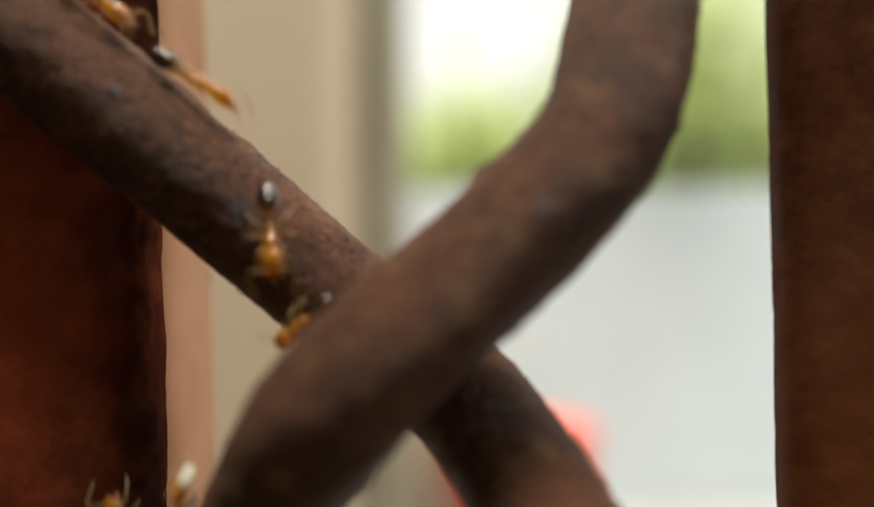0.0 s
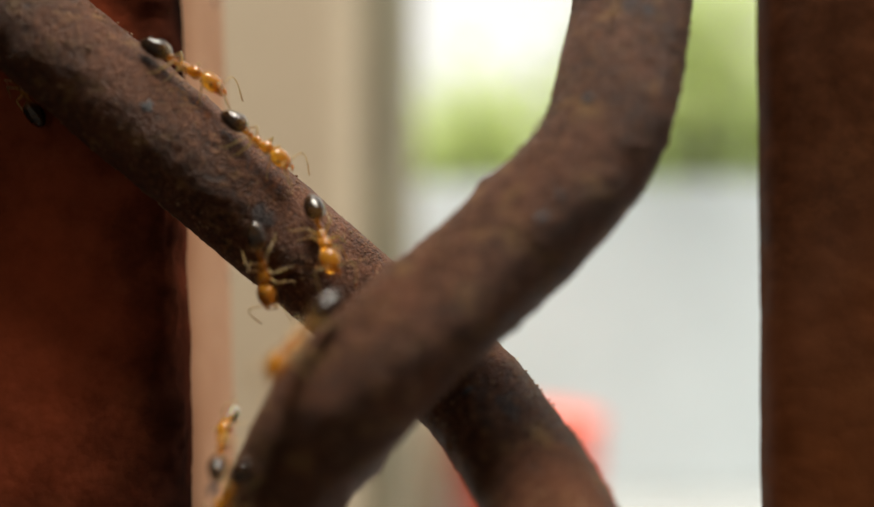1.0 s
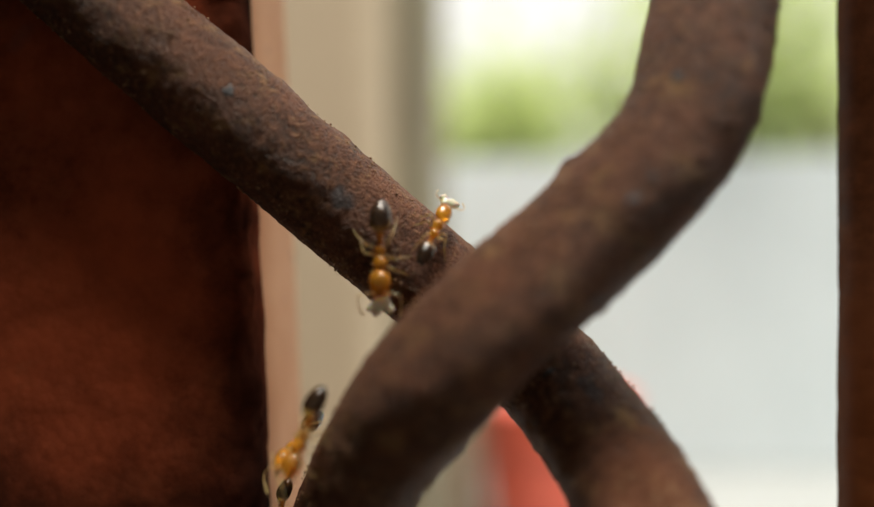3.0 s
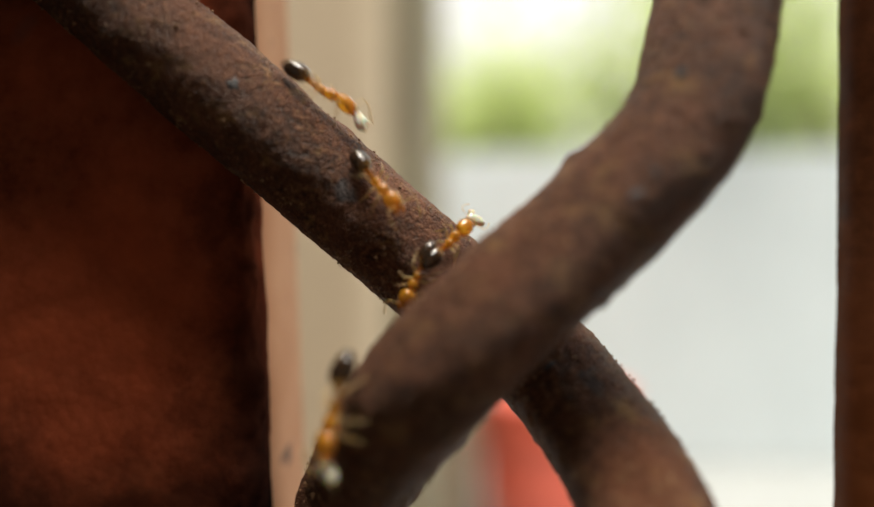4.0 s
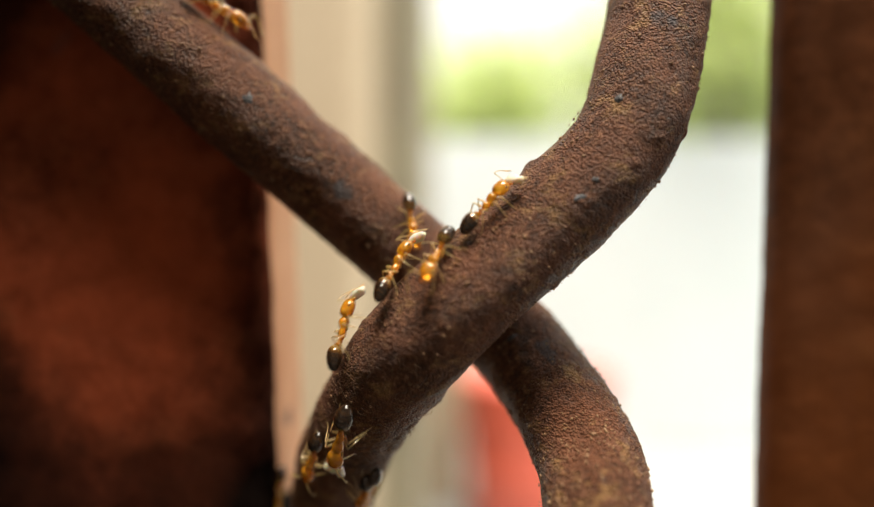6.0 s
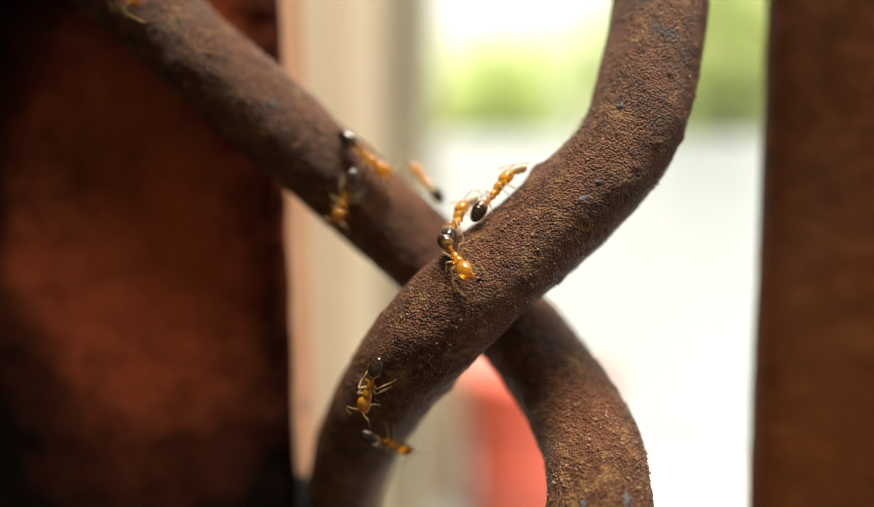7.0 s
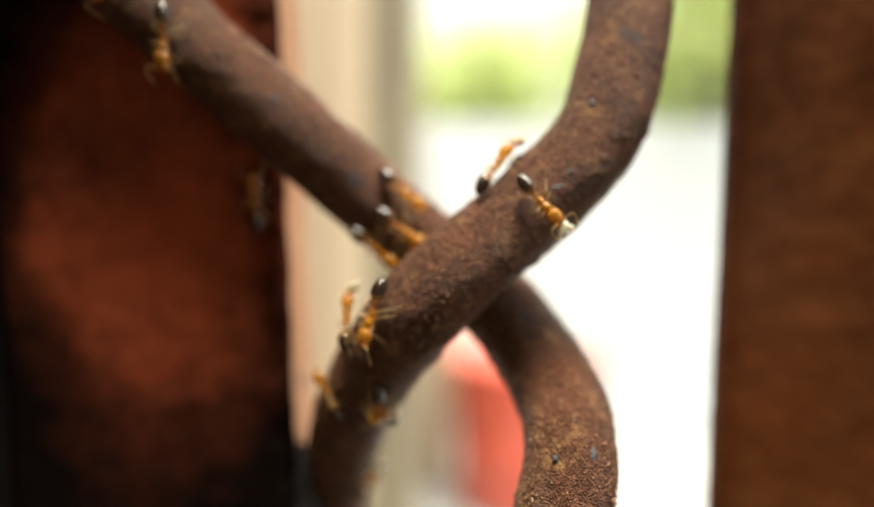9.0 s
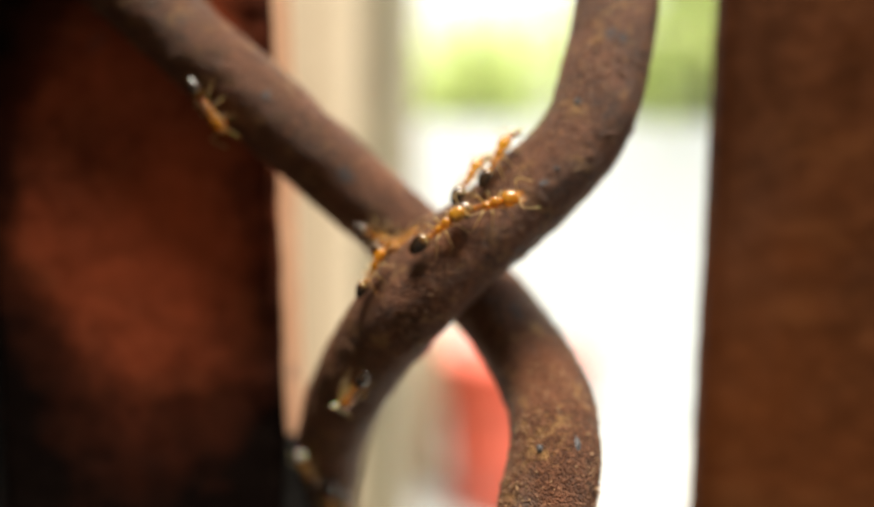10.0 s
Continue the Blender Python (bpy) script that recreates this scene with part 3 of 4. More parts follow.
def make_ant(with_larva):
    ant = new("ant")
    rows = [(0.72, 0.10, 0.10, 0.56)]
    for i in range(21):                          # squarish head, widest behind the eyes, notched at the rear
        u = -math.cos(math.pi * i / 20)
        r = max(0.04, 1 - abs(u) ** (3.4 if u < 0 else 2.3)) ** 0.5
        rows.append((1.29 + 0.57 * u, 0.485 * r * (1 - 0.10 * max(u, 0)), 0.385 * r, 0.60 - 0.07 * u))
    head = part("head", lathe(rows, 24), AMBER, ant)
    for sx in (-1, 1):
        part("eye", lathe(egg(1.28, 1.45, 0.055, 0.075, 0.68, 6)), BLACK, head, "small black eye").location.x = sx * 0.425 * MM
        part("mandible", tube([(x_, y_, z_ + carried(y_)) for x_, y_, z_ in [(sx * 0.26, 1.70, 0.50), (sx * 0.29, 1.88, 0.46), (sx * 0.20, 2.0, 0.43), (sx * 0.04, 2.06, 0.41)]], (0.09, 0.085, 0.06, 0.02)), AMBER_DARK, head, "dark amber mandible")
        part("antenna", tube([(x_, y_, z_ + carried(y_)) for x_, y_, z_ in [(sx * 0.14, 1.66, 0.76), (sx * 0.46, 1.66, 0.98), (sx * 0.84, 1.70, 1.06), (sx * 0.92, 1.80, 1.03), (sx * 0.93, 2.05, 0.90), (sx * 0.90, 2.32, 0.66), (sx * 0.84, 2.55, 0.44), (sx * 0.80, 2.74, 0.30)]],
                             (0.034, 0.030, 0.032, 0.024, 0.024, 0.030, 0.044, 0.024)), LEG_MAT, head, "thin elbowed antenna")
    part("thorax", lathe([(-0.42, 0.08, 0.08, 0.46), (-0.36, 0.16, 0.16, 0.48), (-0.22, 0.235, 0.235, 0.53), (-0.08, 0.235, 0.23, 0.54), (0.03, 0.205, 0.19, 0.52), (0.08, 0.205, 0.185, 0.52), (0.18, 0.25, 0.245, 0.56),
                          (0.34, 0.315, 0.295, 0.60), (0.48, 0.325, 0.295, 0.61), (0.60, 0.28, 0.26, 0.60), (0.70, 0.20, 0.19, 0.58), (0.80, 0.14, 0.13, 0.57)]), AMBER, ant)
    part("petiole", lathe([(-0.94, 0.08, 0.08, 0.52), (-0.88, 0.17, 0.18, 0.55), (-0.80, 0.20, 0.21, 0.57), (-0.72, 0.14, 0.13, 0.52), (-0.66, 0.10, 0.095, 0.49), (-0.59, 0.14, 0.18, 0.55),
                           (-0.53, 0.15, 0.20, 0.57), (-0.46, 0.10, 0.10, 0.49), (-0.38, 0.07, 0.07, 0.46)], 14), AMBER_DARK, ant, "two-knotted dark amber waist")
    rows = []
    edges = (-0.90, -1.50, -1.82, -2.06, -2.22)
    for i in range(41):                          # overlapping plates of the rear body, drawn to a point
        y = -0.88 - 1.40 * i / 40
        u = (y + 1.46) / 0.60 if y > -1.46 else (y + 1.46) / 0.84
        r = max(0.04, 1 - abs(u) ** (2.2 if u > 0 else 1.9)) ** 0.5 if abs(u) < 1 else 0.06
        for e in edges[1:]:
            if 0 <= e - y < 0.05:
                r *= 0.95
        rows.append((y, 0.50 * r, 0.46 * r, 0.60 + 0.10 * (u < 0) * u))
    bm = lathe(rows[::-1], 24)
    for f in bm.faces:
        y = f.calc_center_median().y / MM
        f.material_index = 2 if y > -1.20 else 1 if y > -1.38 or any(0 <= e - y < 0.05 for e in edges[1:4]) else 0
    part("gaster", bm, [BLACK, BANDS, GOLD], ant, "glossy black rear body with golden front and brown bands")
    for sx, hip, knee, ankle, foot in LEGS:
        rel = [Vector((sx * (p[0] - hip[0]), p[1] - hip[1], p[2] - hip[2])) for p in (hip, knee, ankle, foot)]
        a, k, n, f = rel
        pts = [a, a.lerp(k, 0.25) + Vector((0, 0, -0.03)), a.lerp(k, 0.6), k, k.lerp(n, 0.5), n, n.lerp(f, 0.5) + Vector((0, 0, -0.05)), f]
        leg = part("leg", tube(pts, (0.075, 0.066, 0.060, 0.036, 0.040, 0.026, 0.018, 0.012)), LEG_MAT, ant, "thin pale amber leg")
        leg.location = Vector((sx * hip[0], hip[1], hip[2])) * MM
    if with_larva:
        bm = bmesh.new()
        brood(bm, (0.10, 2.20, 0.98), (0.56, 0.30, 0.28), (0, 0, 25), 3)
        brood(bm, (-0.26, 2.36, 0.86), (0.36, 0.24, 0.24), (10, 20, -30), 7)
        brood(bm, (0.22, 2.46, 0.78), (0.30, 0.22, 0.20), (0, -20, 70), 12)
        part("carried_larvae", bm, LARVA, ant, "whitish larvae held in the jaws")
    return ant


BARE_ANT, LADEN_ANT = make_ant(False), make_ant(True)


def stand(where, a, b, heading):
    """The pose of an ant on the front rod (F), the back rod (B) or the face of the post (P)."""
    h = radians(heading)
    if where == "P":
        n, fwd, q = Vector((0, -1, 0)), Vector((math.cos(h), 0, math.sin(h))), at(a, 6.5, b)
    else:
        c, t, f, g = (FRONT if where == "F" else BACK).frame_at(a)
        p = radians(b)
        d = math.cos(p) * f + math.sin(p) * g
        n, q = Vector(d), at(*(c + (ROD_R + 0.03) * d))
        fwd = Vector(math.cos(h) * t + math.sin(h) * np.cross(d, t))
    side = fwd.cross(n).normalized()
    fwd = n.cross(side)
    m = Matrix((side, fwd, n)).transposed().to_4x4()
    m.translation = q
    return m


def ant_rows(keys):
    """Rows every tenth of a second between the keyed stands, following the round of the rods."""
    rows = []
    for k, (t0, w0, a0, b0, h0) in enumerate(keys):
        if k + 1 == len(keys):
            rows.append((t0, stand(w0, a0, b0, h0), 0.0))
            break
        t1, w1, a1, b1, h1 = keys[k + 1]
        turn = (h1 - h0 + 180) % 360 - 180
        round_ = b1 - b0 if w0 == "P" else (b1 - b0 + 180) % 360 - 180
        still = w0 == w1 and abs(a1 - a0) < 0.05 and abs(round_) < 1
        n = max(1, 2 if still else round((t1 - t0) / 0.1))
        for i in range(n):
            u = i / n
            if w0 == w1:
                m = stand(w0, a0 + (a1 - a0) * u, b0 + round_ * u, h0 + turn * u)
            else:
                ma, mb = stand(w0, a0, b0, h0), stand(w1, a1, b1, h1)
                m = Matrix.LocRotScale(ma.translation.lerp(mb.translation, u), ma.to_quaternion().slerp(mb.to_quaternion(), u), None)
            rows.append((t0 + (t1 - t0) * u, m, 0.0 if still else 1.0))
    return rows


ANTS = {
    "a1": [(0, "B", 67.4, -68, 4), (0.1, "B", 71.2, -60, -11), (0.2, "B", 71.9, -60, 5), (0.3, "B", 72.4, -60, -12), (0.4, "B", 73.9, -48, -22), (0.5, "B", 73.7, -60, -7), (0.7, "B", 73.8, -52, -16), (0.9, "B", 74.9, -44, -22), (1, "B", 76.4, -24, -34), (1.2, "B", 77.5, -24, -20), (1.5, "B", 78.4, -28, -2), (1.7, "B", 80.1, -168, 5), (2.2, "B", 92, -178, 0), (10, "B", 92, -178, 0)],
    "a2": [(0, "B", 75.2, -8, -43), (0.2, "B", 75.8, 4, -22), (0.5, "B", 77, 28, -32), (0.8, "B", 77.2, 28, -33), (1, "F", 80.6, 52, 18), (1.25, "F", 81.9, 28, 24), (1.5, "F", 88, 28, 10), (1.9, "F", 94.2, 56, 9), (2.72, "F", 109, 56, 10), (10, "F", 109, 56, 10)],
    "a3": [(0, "B", 79, 28, -99), (0.3, "B", 78.9, 40, -96), (0.5, "F", 81.8, 64, -8), (0.8, "F", 84.7, 48, 0), (1, "F", 86.7, 28, 6), (1.3, "F", 91.5, 32, 9), (2.41, "F", 111.4, 32, 10), (10, "F", 111.4, 32, 10)],
    "a4": [(0, "F", 89.6, 60, -165), (0.5, "F", 89.6, 60, -42), (0.8, "F", 88.7, 72, -75), (1, "F", 87.3, 72, -78), (1.2, "F", 81.4, 68, -112), (1.5, "F", 79.6, 68, -149), (1.7, "B", 78.7, 0, 86), (2, "B", 78.8, -16, 110), (2.5, "B", 78.5, -36, 110), (2.7, "B", 77.7, -44, 115), (3.8, "B", 79, -16, 80), (4, "B", 79.1, -32, 86), (4.2, "F", 77.2, 72, 175), (4.5, "F", 76.3, 52, 161), (5, "F", 76.1, 48, 172), (5.5, "F", 76.1, 52, -164), (6, "F", 74.8, 52, -175), (6.2, "F", 73.9, 72, -174), (6.6, "F", 68, 120, 180), (7.2, "F", 58, 175, 180), (8, "F", 42, 175, 180), (10, "F", 42, 175, 180)],
    "a5": [(0, "B", 61.8, -64, 0), (0.1, "B", 63.8, -64, 17), (0.2, "B", 65.6, -72, -6), (0.3, "B", 67.9, -52, -4), (0.4, "B", 69.6, -36, -27), (0.5, "B", 71.4, -20, -27), (0.7, "B", 72.1, -16, -23), (0.9, "B", 73.2, 12, -33), (1, "B", 75.2, 24, -39), (1.5, "B", 76.7, 28, -19), (2, "B", 78, 64, -31), (2.5, "F", 80.8, 80, 129), (4.33, "F", 113.8, 100, 10), (10, "F", 113.8, 100, 10)],
    "a7": [(0, "B", 54.1, -76, 0), (0.4, "B", 62.1, -76, 18), (0.5, "B", 62.7, -92, 19), (0.7, "B", 67.5, -92, 15), (0.8, "B", 69.3, -72, -17), (1, "B", 70.4, -52, -7), (1.1, "B", 71.2, -44, -18), (1.2, "B", 72.6, -40, -14), (1.5, "B", 74.3, -24, -26), (2, "B", 78.8, -72, -1), (2.5, "B", 80, -92, -9), (3, "B", 96, -178, 0), (10, "B", 96, -178, 0)],
    "a8": [(0, "B", 46, -60, 0), (0.9, "B", 64, -60, 12), (1, "B", 65.4, -64, 7), (1.1, "B", 66.6, -44, -20), (1.2, "B", 69.8, -32, -24), (1.3, "B", 71.2, -8, -27), (1.5, "B", 72.7, 20, -22), (2, "B", 77.2, -4, -15), (2.5, "B", 78.8, 24, -60), (2.7, "F", 81.7, 60, 46), (4.62, "F", 116.2, 60, 10), (10, "F", 116.2, 60, 10)],
    "a10": [(0, "B", 32.9, -72, 0), (1.4, "B", 60.9, -72, 26), (1.5, "B", 60.9, -96, 15), (1.6, "B", 65.6, -92, 15), (1.8, "B", 70.9, -56, -10), (2, "B", 74.6, -48, -6), (2.5, "B", 73.2, -28, -32), (2.7, "B", 73.9, -16, -31), (3.2, "B", 78.6, 20, -60), (3.4, "B", 79.4, 48, -80), (3.5, "F", 80.6, 74, 60), (3.8, "F", 83.5, 72, 54), (4, "F", 84.4, 40, 41), (4.2, "F", 88.4, 32, 27), (4.5, "F", 93.7, 60, -7), (4.8, "F", 97.1, 52, -10), (5.99, "F", 118.6, 52, 10), (10, "F", 118.6, 52, 10)],
    "a13": [(0, "B", 86, 165, -95), (1, "B", 86, 165, -95), (1.65, "B", 82.55, 100, -99), (2, "B", 79.1, 56, -99), (2.2, "F", 81.9, 68, 38), (2.5, "F", 86.6, 64, 50), (2.7, "F", 88.9, 64, 39), (4.48, "F", 121, 60, 10), (10, "F", 121, 60, 10)],
    "a14": [(0, "B", 26.8, 20, 0), (2.02, "B", 26.8, 20, 0), (3.8, "B", 62.3, -92, 5), (4, "B", 68.8, -68, 1), (4.1, "B", 71.2, -44, -10), (4.3, "B", 75.6, -20, -28), (4.5, "B", 77.4, -16, -35), (5, "B", 79.1, 20, -73), (5.2, "F", 80.8, 40, 34), (5.5, "F", 82, 24, 25), (6, "F", 87, 4, 17), (8.02, "F", 123.4, 4, 10), (10, "F", 123.4, 4, 10)],
    "a15": [(0, "B", 24.5, -60, 0), (1.63, "B", 24.5, -60, 0), (3.8, "B", 67.8, -36, -13), (4, "B", 74.3, -28, -14), (4.2, "B", 76.2, 8, -32), (4.5, "B", 77.6, 36, -52), (5, "B", 78.9, 60, -74), (5.3, "F", 83.1, 44, 31), (5.5, "F", 84.8, 44, 20), (5.9, "F", 88.6, 20, 11), (7.97, "F", 125.8, 20, 10), (10, "F", 125.8, 20, 10)],
    "a18": [(0, "B", 87, -170, -95), (2.8, "B", 87, -170, -95), (3.45, "B", 83.35, -100, -94), (3.8, "B", 79.7, -4, -94), (4, "B", 79, 8, -74), (4.5, "F", 81.9, 48, 38), (5, "F", 89, 40, 17), (5.5, "F", 89.9, 64, 76), (7.63, "F", 128.2, 60, 10), (10, "F", 128.2, 60, 10)],
    "a19": [(0, "B", 22.2, -20, 0), (2.7, "B", 22.2, -20, 0), (4.9, "B", 66.2, -44, 12), (5, "B", 69.1, -44, 0), (5.2, "B", 74.7, -8, -15), (5.5, "B", 78, 0, -38), (6, "F", 78.2, 44, 34), (7.3, "F", 86.6, 4, 14), (7.5, "F", 90.3, -16, 18), (9.74, "F", 130.6, -16, 10), (10, "F", 130.6, -16, 10)],
    "a20": [(0, "B", 19.9, 20, 0), (2.82, "B", 19.9, 20, 0), (5, "B", 63.5, -40, 1), (5.2, "B", 66.4, -48, 6), (5.5, "B", 74.6, -36, -20), (6, "B", 77.8, -28, -45), (6.5, "B", 79, -22, -40), (6.75, "F", 78.3, 62, 60), (7, "F", 78.2, 35, 80), (7.3, "F", 78, 16, 86), (7.5, "F", 77.6, 4, 84), (7.7, "F", 78.6, 4, 54), (8, "F", 80.7, 4, 32), (8.5, "F", 84.9, 24, -5), (9, "F", 87.8, -24, 16), (9.5, "F", 96.6, -52, -4), (9.95, "F", 105.6, -40, 10), (10, "F", 105.6, -40, 10)],
    "a23": [(0, "F", 112, 30, 180), (4.25, "F", 112, 30, 180), (5.5, "F", 87, 52, -159), (5.8, "F", 81.8, 80, -139), (6, "F", 79.8, 72, -148), (6.2, "B", 78.4, -16, 78), (6.5, "F", 78, 70, 175), (7.3, "F", 71.7, 72, -159), (7.5, "F", 71.6, 72, -148), (8, "F", 71.3, 56, 160), (8.3, "F", 68.9, 56, 168), (8.5, "F", 68.7, 40, 140), (8.7, "F", 70.7, 20, 65), (9, "F", 72.3, 0, 87), (9.3, "F", 74.2, -32, 74), (9.5, "F", 76.2, -16, 6), (9.7, "F", 80.3, -24, -1), (10, "F", 87.4, -8, -1)],
    "a24": [(0, "F", 115.2, 30, 180), (4.34, "F", 115.2, 30, 180), (5.7, "F", 88.1, 56, -159), (5.9, "F", 85.2, 68, -138), (6, "F", 83.4, 68, -128), (6.2, "F", 81.3, 80, -136), (7.3, "F", 75, 72, -136), (7.5, "F", 74.3, 72, -134), (8, "F", 73.5, 72, -170), (8.5, "F", 73.2, 72, -153), (9, "F", 72.3, 68, -167), (9.3, "F", 72.8, 60, -157), (9.5, "F", 73.9, 52, 99), (9.7, "F", 73, 52, -173), (10, "F", 71.7, 56, -160)],
    "a26": [(0, "B", 17.6, -60, 0), (3.85, "B", 17.6, -60, 0), (6, "B", 60.6, -72, 16), (6.2, "B", 63.2, -72, 22), (7.3, "B", 75.3, -24, -16), (7.5, "B", 75.9, -20, -21), (8, "B", 78, 8, -43), (8.5, "B", 79.4, 28, -102), (9, "F", 82.6, 32, 33), (9.5, "F", 94.7, -20, 15), (9.95, "F", 103.7, -20, 10), (10, "F", 103.7, -20, 10)],
    "a27": [(0, "B", 15.3, -20, 0), (4.12, "B", 15.3, -20, 0), (7.3, "B", 78.8, 12, -75), (7.5, "B", 79.4, 24, -91), (7.7, "F", 83.1, 64, 21), (8, "F", 86.6, 64, 26), (8.4, "F", 91, 40, 21), (9.95, "F", 137.8, 40, 10), (10, "F", 137.8, 40, 10)],
    "a29": [(0, "F", 118.4, 30, 180), (4.66, "F", 118.4, 30, 180), (6, "F", 91.7, -40, -7), (7.3, "F", 86.4, -28, 105), (7.5, "F", 86.4, -36, 102), (7.8, "F", 83.2, -48, 166), (8, "F", 82.5, -64, 149), (8.3, "F", 84.7, -60, 118), (8.5, "F", 85.3, -40, -146), (9, "F", 88.9, -44, -143), (9.95, "F", 107.9, -40, 10), (10, "F", 107.9, -40, 10)],
    "a32": [(0, "B", 86, -165, 170), (6.3, "B", 86, -165, 170), (6.95, "B", 77.4, -100, 149), (7.3, "B", 68.8, -40, 149), (7.5, "B", 66.3, -52, 147), (7.6, "B", 63.8, -52, 168), (7.8, "B", 60.7, -52, 169), (9.5, "B", 30, -60, 180), (10, "B", 30, -60, 180)],
    "a34": [(0, "B", 13, 20, 0), (4.92, "B", 13, 20, 0), (7.2, "B", 58.7, 0, 10), (7.5, "B", 61.8, -8, 8), (7.7, "B", 64.3, -28, 5), (8, "B", 73, -32, 11), (8.3, "B", 78, 4, -9), (8.5, "B", 78.5, -4, 0), (9, "B", 78.3, 0, 4), (9.5, "B", 78.7, 0, 75), (10, "B", 79.5, 8, 62)],
    "a35": [(0, "B", 10.7, -60, 0), (5.26, "B", 10.7, -60, 0), (7.8, "B", 61.4, -52, 6), (8, "B", 65.1, -48, -33), (8.2, "B", 69, -36, -11), (8.5, "B", 73.3, -32, -17), (9, "B", 76.5, -32, -4), (9.5, "B", 78.8, 4, 35), (10, "F", 77.6, 32, 172)],
    "a36": [(0, "B", 8.4, -20, 0), (5.36, "B", 8.4, -20, 0), (7.9, "B", 59.3, -68, -7), (8, "B", 61.1, -64, -32), (8.2, "B", 65.5, -20, -15), (8.5, "B", 73, 20, -18), (9, "B", 77.8, 36, 8), (9.5, "F", 79.4, 44, 127), (10, "F", 74.8, 20, 151)],
    "a38": [(0, "F", 121.6, 30, 180), (6.54, "F", 121.6, 30, 180), (7.8, "F", 96.3, 36, -176), (8, "F", 93.2, 40, -166), (8.3, "F", 87, 68, -119), (8.5, "F", 85.4, 80, -111), (9, "F", 84.6, 60, -119), (9.3, "F", 79.6, 64, -154), (9.5, "F", 76.8, 72, -136), (10, "F", 74.1, 64, -157)],
    "a39": [(0, "B", 6.1, 20, 0), (6.25, "B", 6.1, 20, 0), (8.8, "B", 57.1, -4, -34), (9, "B", 58.6, 16, -49), (9.2, "B", 64.3, 24, -7), (9.5, "B", 69.1, 28, 4), (9.8, "B", 75.9, 28, 3), (10, "B", 78.3, 20, 21)],
    "a40": [(0, "B", 3.8, -60, 0), (6.6, "B", 3.8, -60, 0), (9.2, "B", 55.9, 28, -14), (9.5, "B", 60.6, 40, -44), (9.8, "B", 62.2, 40, -17), (10, "B", 63.5, 40, -15)],
    "a42": [(0, "F", 124.8, 30, 180), (6.58, "F", 124.8, 30, 180), (8.2, "F", 92.4, 52, -97), (8.5, "F", 90.9, 56, -68), (9, "F", 89.5, 32, -114), (9.5, "F", 82, 44, -107), (10, "F", 81.3, 56, -168)],
    "p2": [(0, "P", -17.04, -14, 99), (0.2, "P", -18.15, -8.2, 95), (0.3, "P", -19.72, -5.3, 97), (0.5, "P", -21.21, 1.1, 89), (0.7, "P", -23.6, 6.4, 108), (0.8, "P", -25.28, 8.7, 118), (1.8, "P", -31.28, 34.7, 118), (10, "P", -31.28, 34.7, 118)],
    "p3": [(0, "P", -16.83, -18, 95), (0.3, "P", -16.83, -10.2, 95), (0.5, "P", -17.47, -7, 99), (0.7, "P", -19.7, -1.6, 92), (0.9, "P", -20.3, 3.9, 94), (1, "P", -24.61, 8.9, 114), (1.1, "P", -24.72, 9.3, 96), (1.4, "P", -28.57, 13, 125), (2.4, "P", -34.57, 39, 125), (10, "P", -34.57, 39, 125)],
    "p4": [(0, "P", -18.4, -41.8, 87), (0.6, "P", -18.4, -41.8, 87), (1.6, "P", -18.4, -15.8, 87), (1.8, "P", -18.15, -12.6, 85), (2, "P", -16.66, -9.8, 87), (2.2, "P", -16.8, -4.2, 90), (2.5, "P", -19.35, 2.3, 106), (2.7, "P", -22.42, 6.2, 101), (3.7, "P", -28.42, 32.2, 101), (10, "P", -28.42, 32.2, 101)],
    "p1": [(0, "P", -26.52, 31.5, -73), (6.2, "P", -26.52, 31.5, -73), (7.2, "P", -22.52, 5.5, -73), (7.3, "P", -21.72, 2, -70), (7.5, "P", -18.16, -5.8, -77), (7.7, "P", -16.54, -15.2, -70), (7.9, "P", -16.09, -21.6, -80), (8.9, "P", -16.09, -47.6, -80), (10, "P", -16.09, -47.6, -80)],
    "p5": [(0, "P", -16.6, -42.2, 90), (7.3, "P", -16.6, -42.2, 90), (8.3, "P", -16.6, -16.2, 90), (8.5, "P", -17.16, -13.4, 90), (8.7, "P", -17.34, -9, 92), (9, "P", -18.24, -0, 93), (9.3, "P", -19.29, 3.5, 97), (9.6, "P", -20.34, 8.1, 103), (10.6, "P", -26.34, 34.1, 103)],
    "a43": [(0, "F", 128, 30, 180), (3.08, "F", 128, 30, 180), (5.3, "F", 83.5, 8, 39), (5.5, "F", 85.1, -4, 30), (6, "F", 92.3, -40, 9), (8.79, "F", 142.6, -40, 10), (10, "F", 142.6, -40, 10)],
    "a44": [(0, "F", 131.2, 30, 180), (6.06, "F", 131.2, 30, 180), (8, "F", 92.3, -48, -155), (8.5, "F", 90.8, 0, -178), (9, "F", 100.1, -52, 163), (9.5, "F", 98.2, -40, 134), (10, "F", 99.7, 12, -153)],
}
LADEN = {"a4", "a10", "a14", "a23", "a24", "a38", "p4", "a44"}
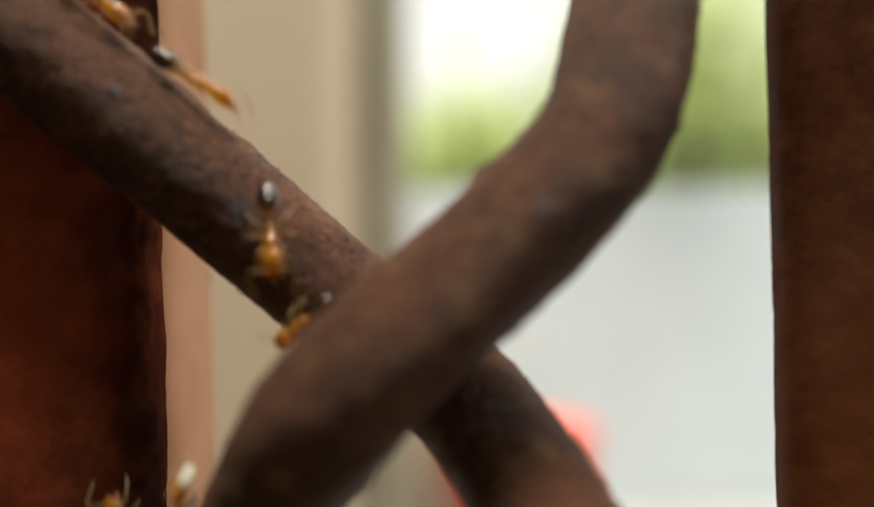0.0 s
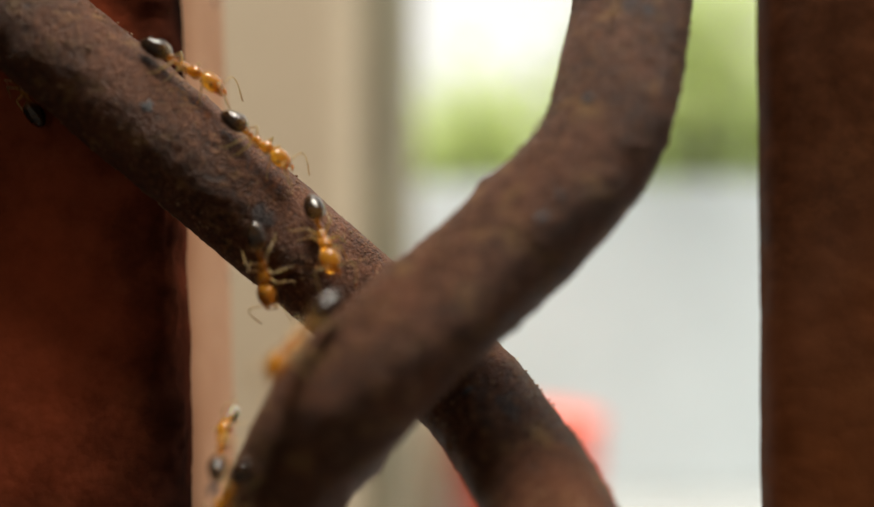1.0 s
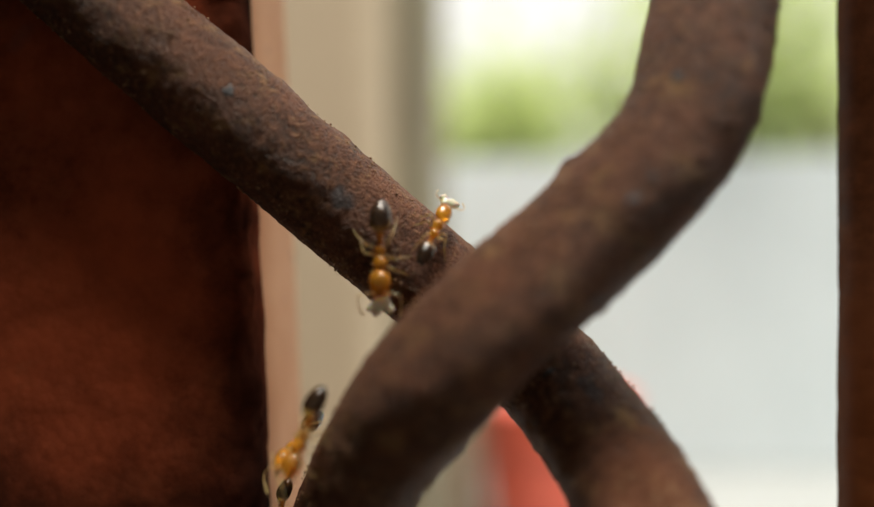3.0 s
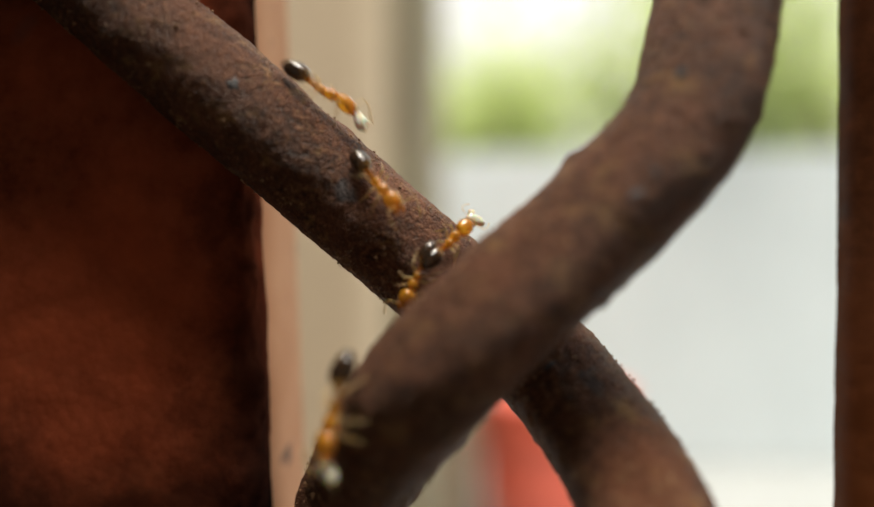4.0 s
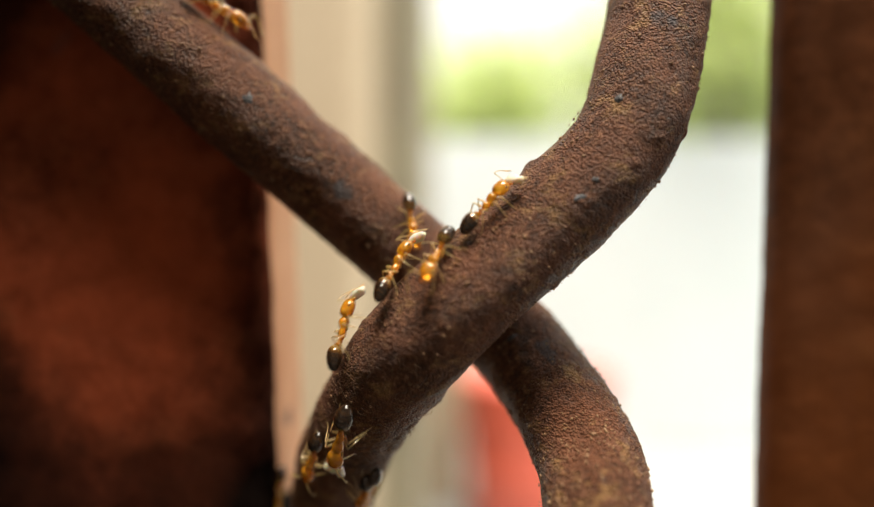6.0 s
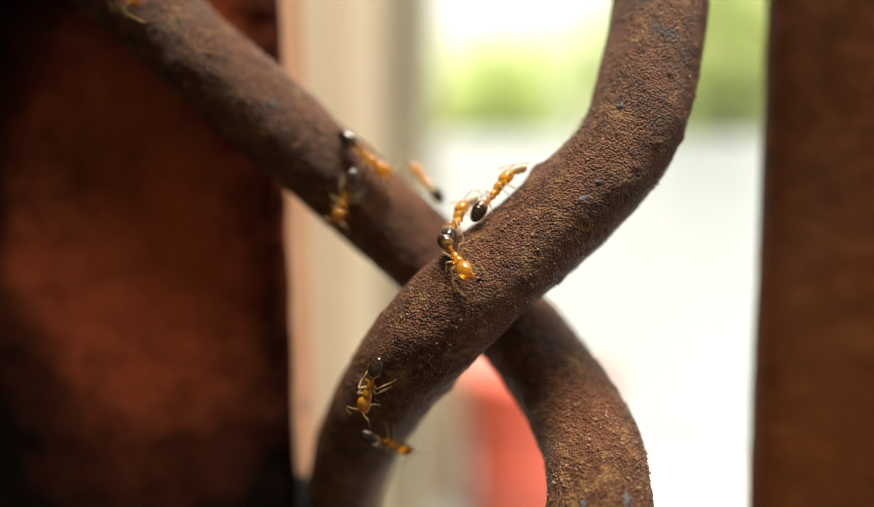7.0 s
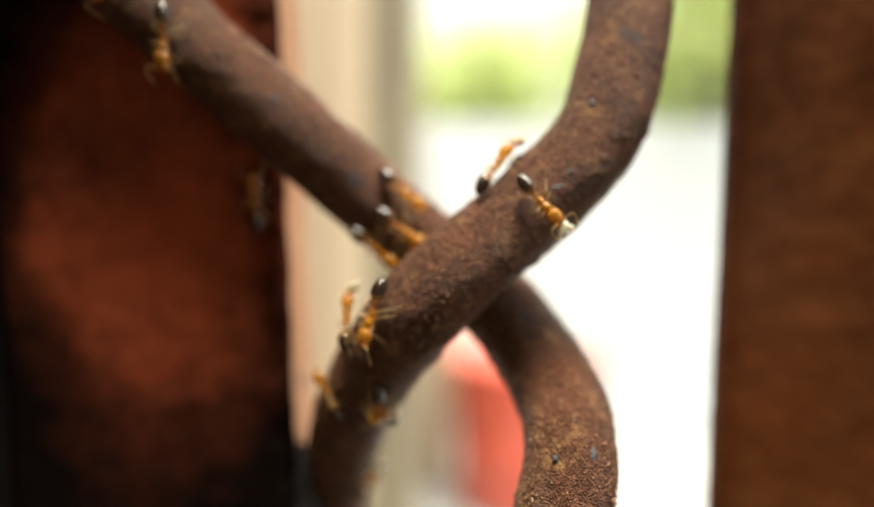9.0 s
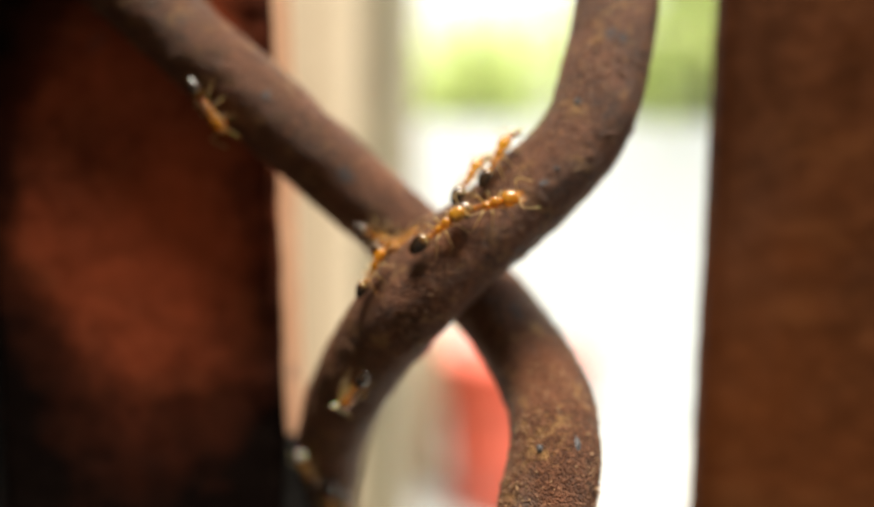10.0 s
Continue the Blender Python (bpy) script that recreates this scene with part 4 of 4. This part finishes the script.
SIZES = {"a1": 1.06, "a2": 1.04, "a3": 0.86, "a4": 0.88, "a5": 1.02, "a7": 1.04, "a8": 1.08, "a10": 1.13, "a13": 0.86, "a14": 1.06, "a15": 0.95, "a18": 0.86, "a19": 0.86, "a20": 0.89, "a23": 0.93, "a24": 0.96, "a26": 1.05, "a27": 0.86, "a29": 0.86, "a32": 0.95, "a34": 1.10, "a35": 1.03, "a36": 1.08, "a38": 0.93, "a39": 1.04, "a40": 1.00, "a42": 0.86, "p2": 1.00, "p3": 1.00, "p4": 1.00, "p1": 1.00, "p5": 1.00, "a43": 0.86, "a44": 0.86}


def motions():
    """Every ant walks its own way; its legs swing in threes while it walks."""
    rng = random.Random(11)
    first = {False: BARE_ANT, True: LADEN_ANT}
    for name, keys in ANTS.items():
        laden = name in LADEN
        base = (LADEN_ANT if laden else BARE_ANT)
        if first[laden] is not None:
            ant, first[laden] = base, None
        else:
            ant = copy_thing(base, Matrix())
            ant.animation_data_clear()
        size = SIZES.get(name, 1.0)
        ant.scale = (size, size, size)
        where = "climbing the rusted post" if keys[0][1] == "P" else "walking on the rusty rods"
        tagged(ant, "amber ant carrying whitish larvae, " + where if laden else "amber ant with a glossy black gaster, " + where, "ant", group="trail of ants")
        rows = ant_rows(keys)
        walk(ant, [(t, m) for t, m, _ in rows])
        legs = sorted((o for o in ant.children if o.name.startswith("leg")), key=lambda o: (o.location.x > 0, -o.location.y))
        for i, leg in enumerate(legs):
            at_hip, side = leg.location.copy(), 1 if leg.location.x > 0 else -1
            phase = (i % 3 + (i >= 3)) % 2
            swing, lift = rng.uniform(13, 19), rng.uniform(3, 7)
            steps, last = [], None
            for k, (t, _, going) in enumerate(rows):
                up = (k + phase) % 2
                a = (swing if up else -swing) * side if going else 3 * side
                if last is not None and not going and last == 0 and t < 9.99:
                    continue
                steps.append((t, pose(*at_hip, 0, -side * lift * up if going else 0, a)))
                last = going
            if steps[-1][0] < 10:
                steps.append((10.0, steps[-1][1]))
            walk(leg, steps)


motions()
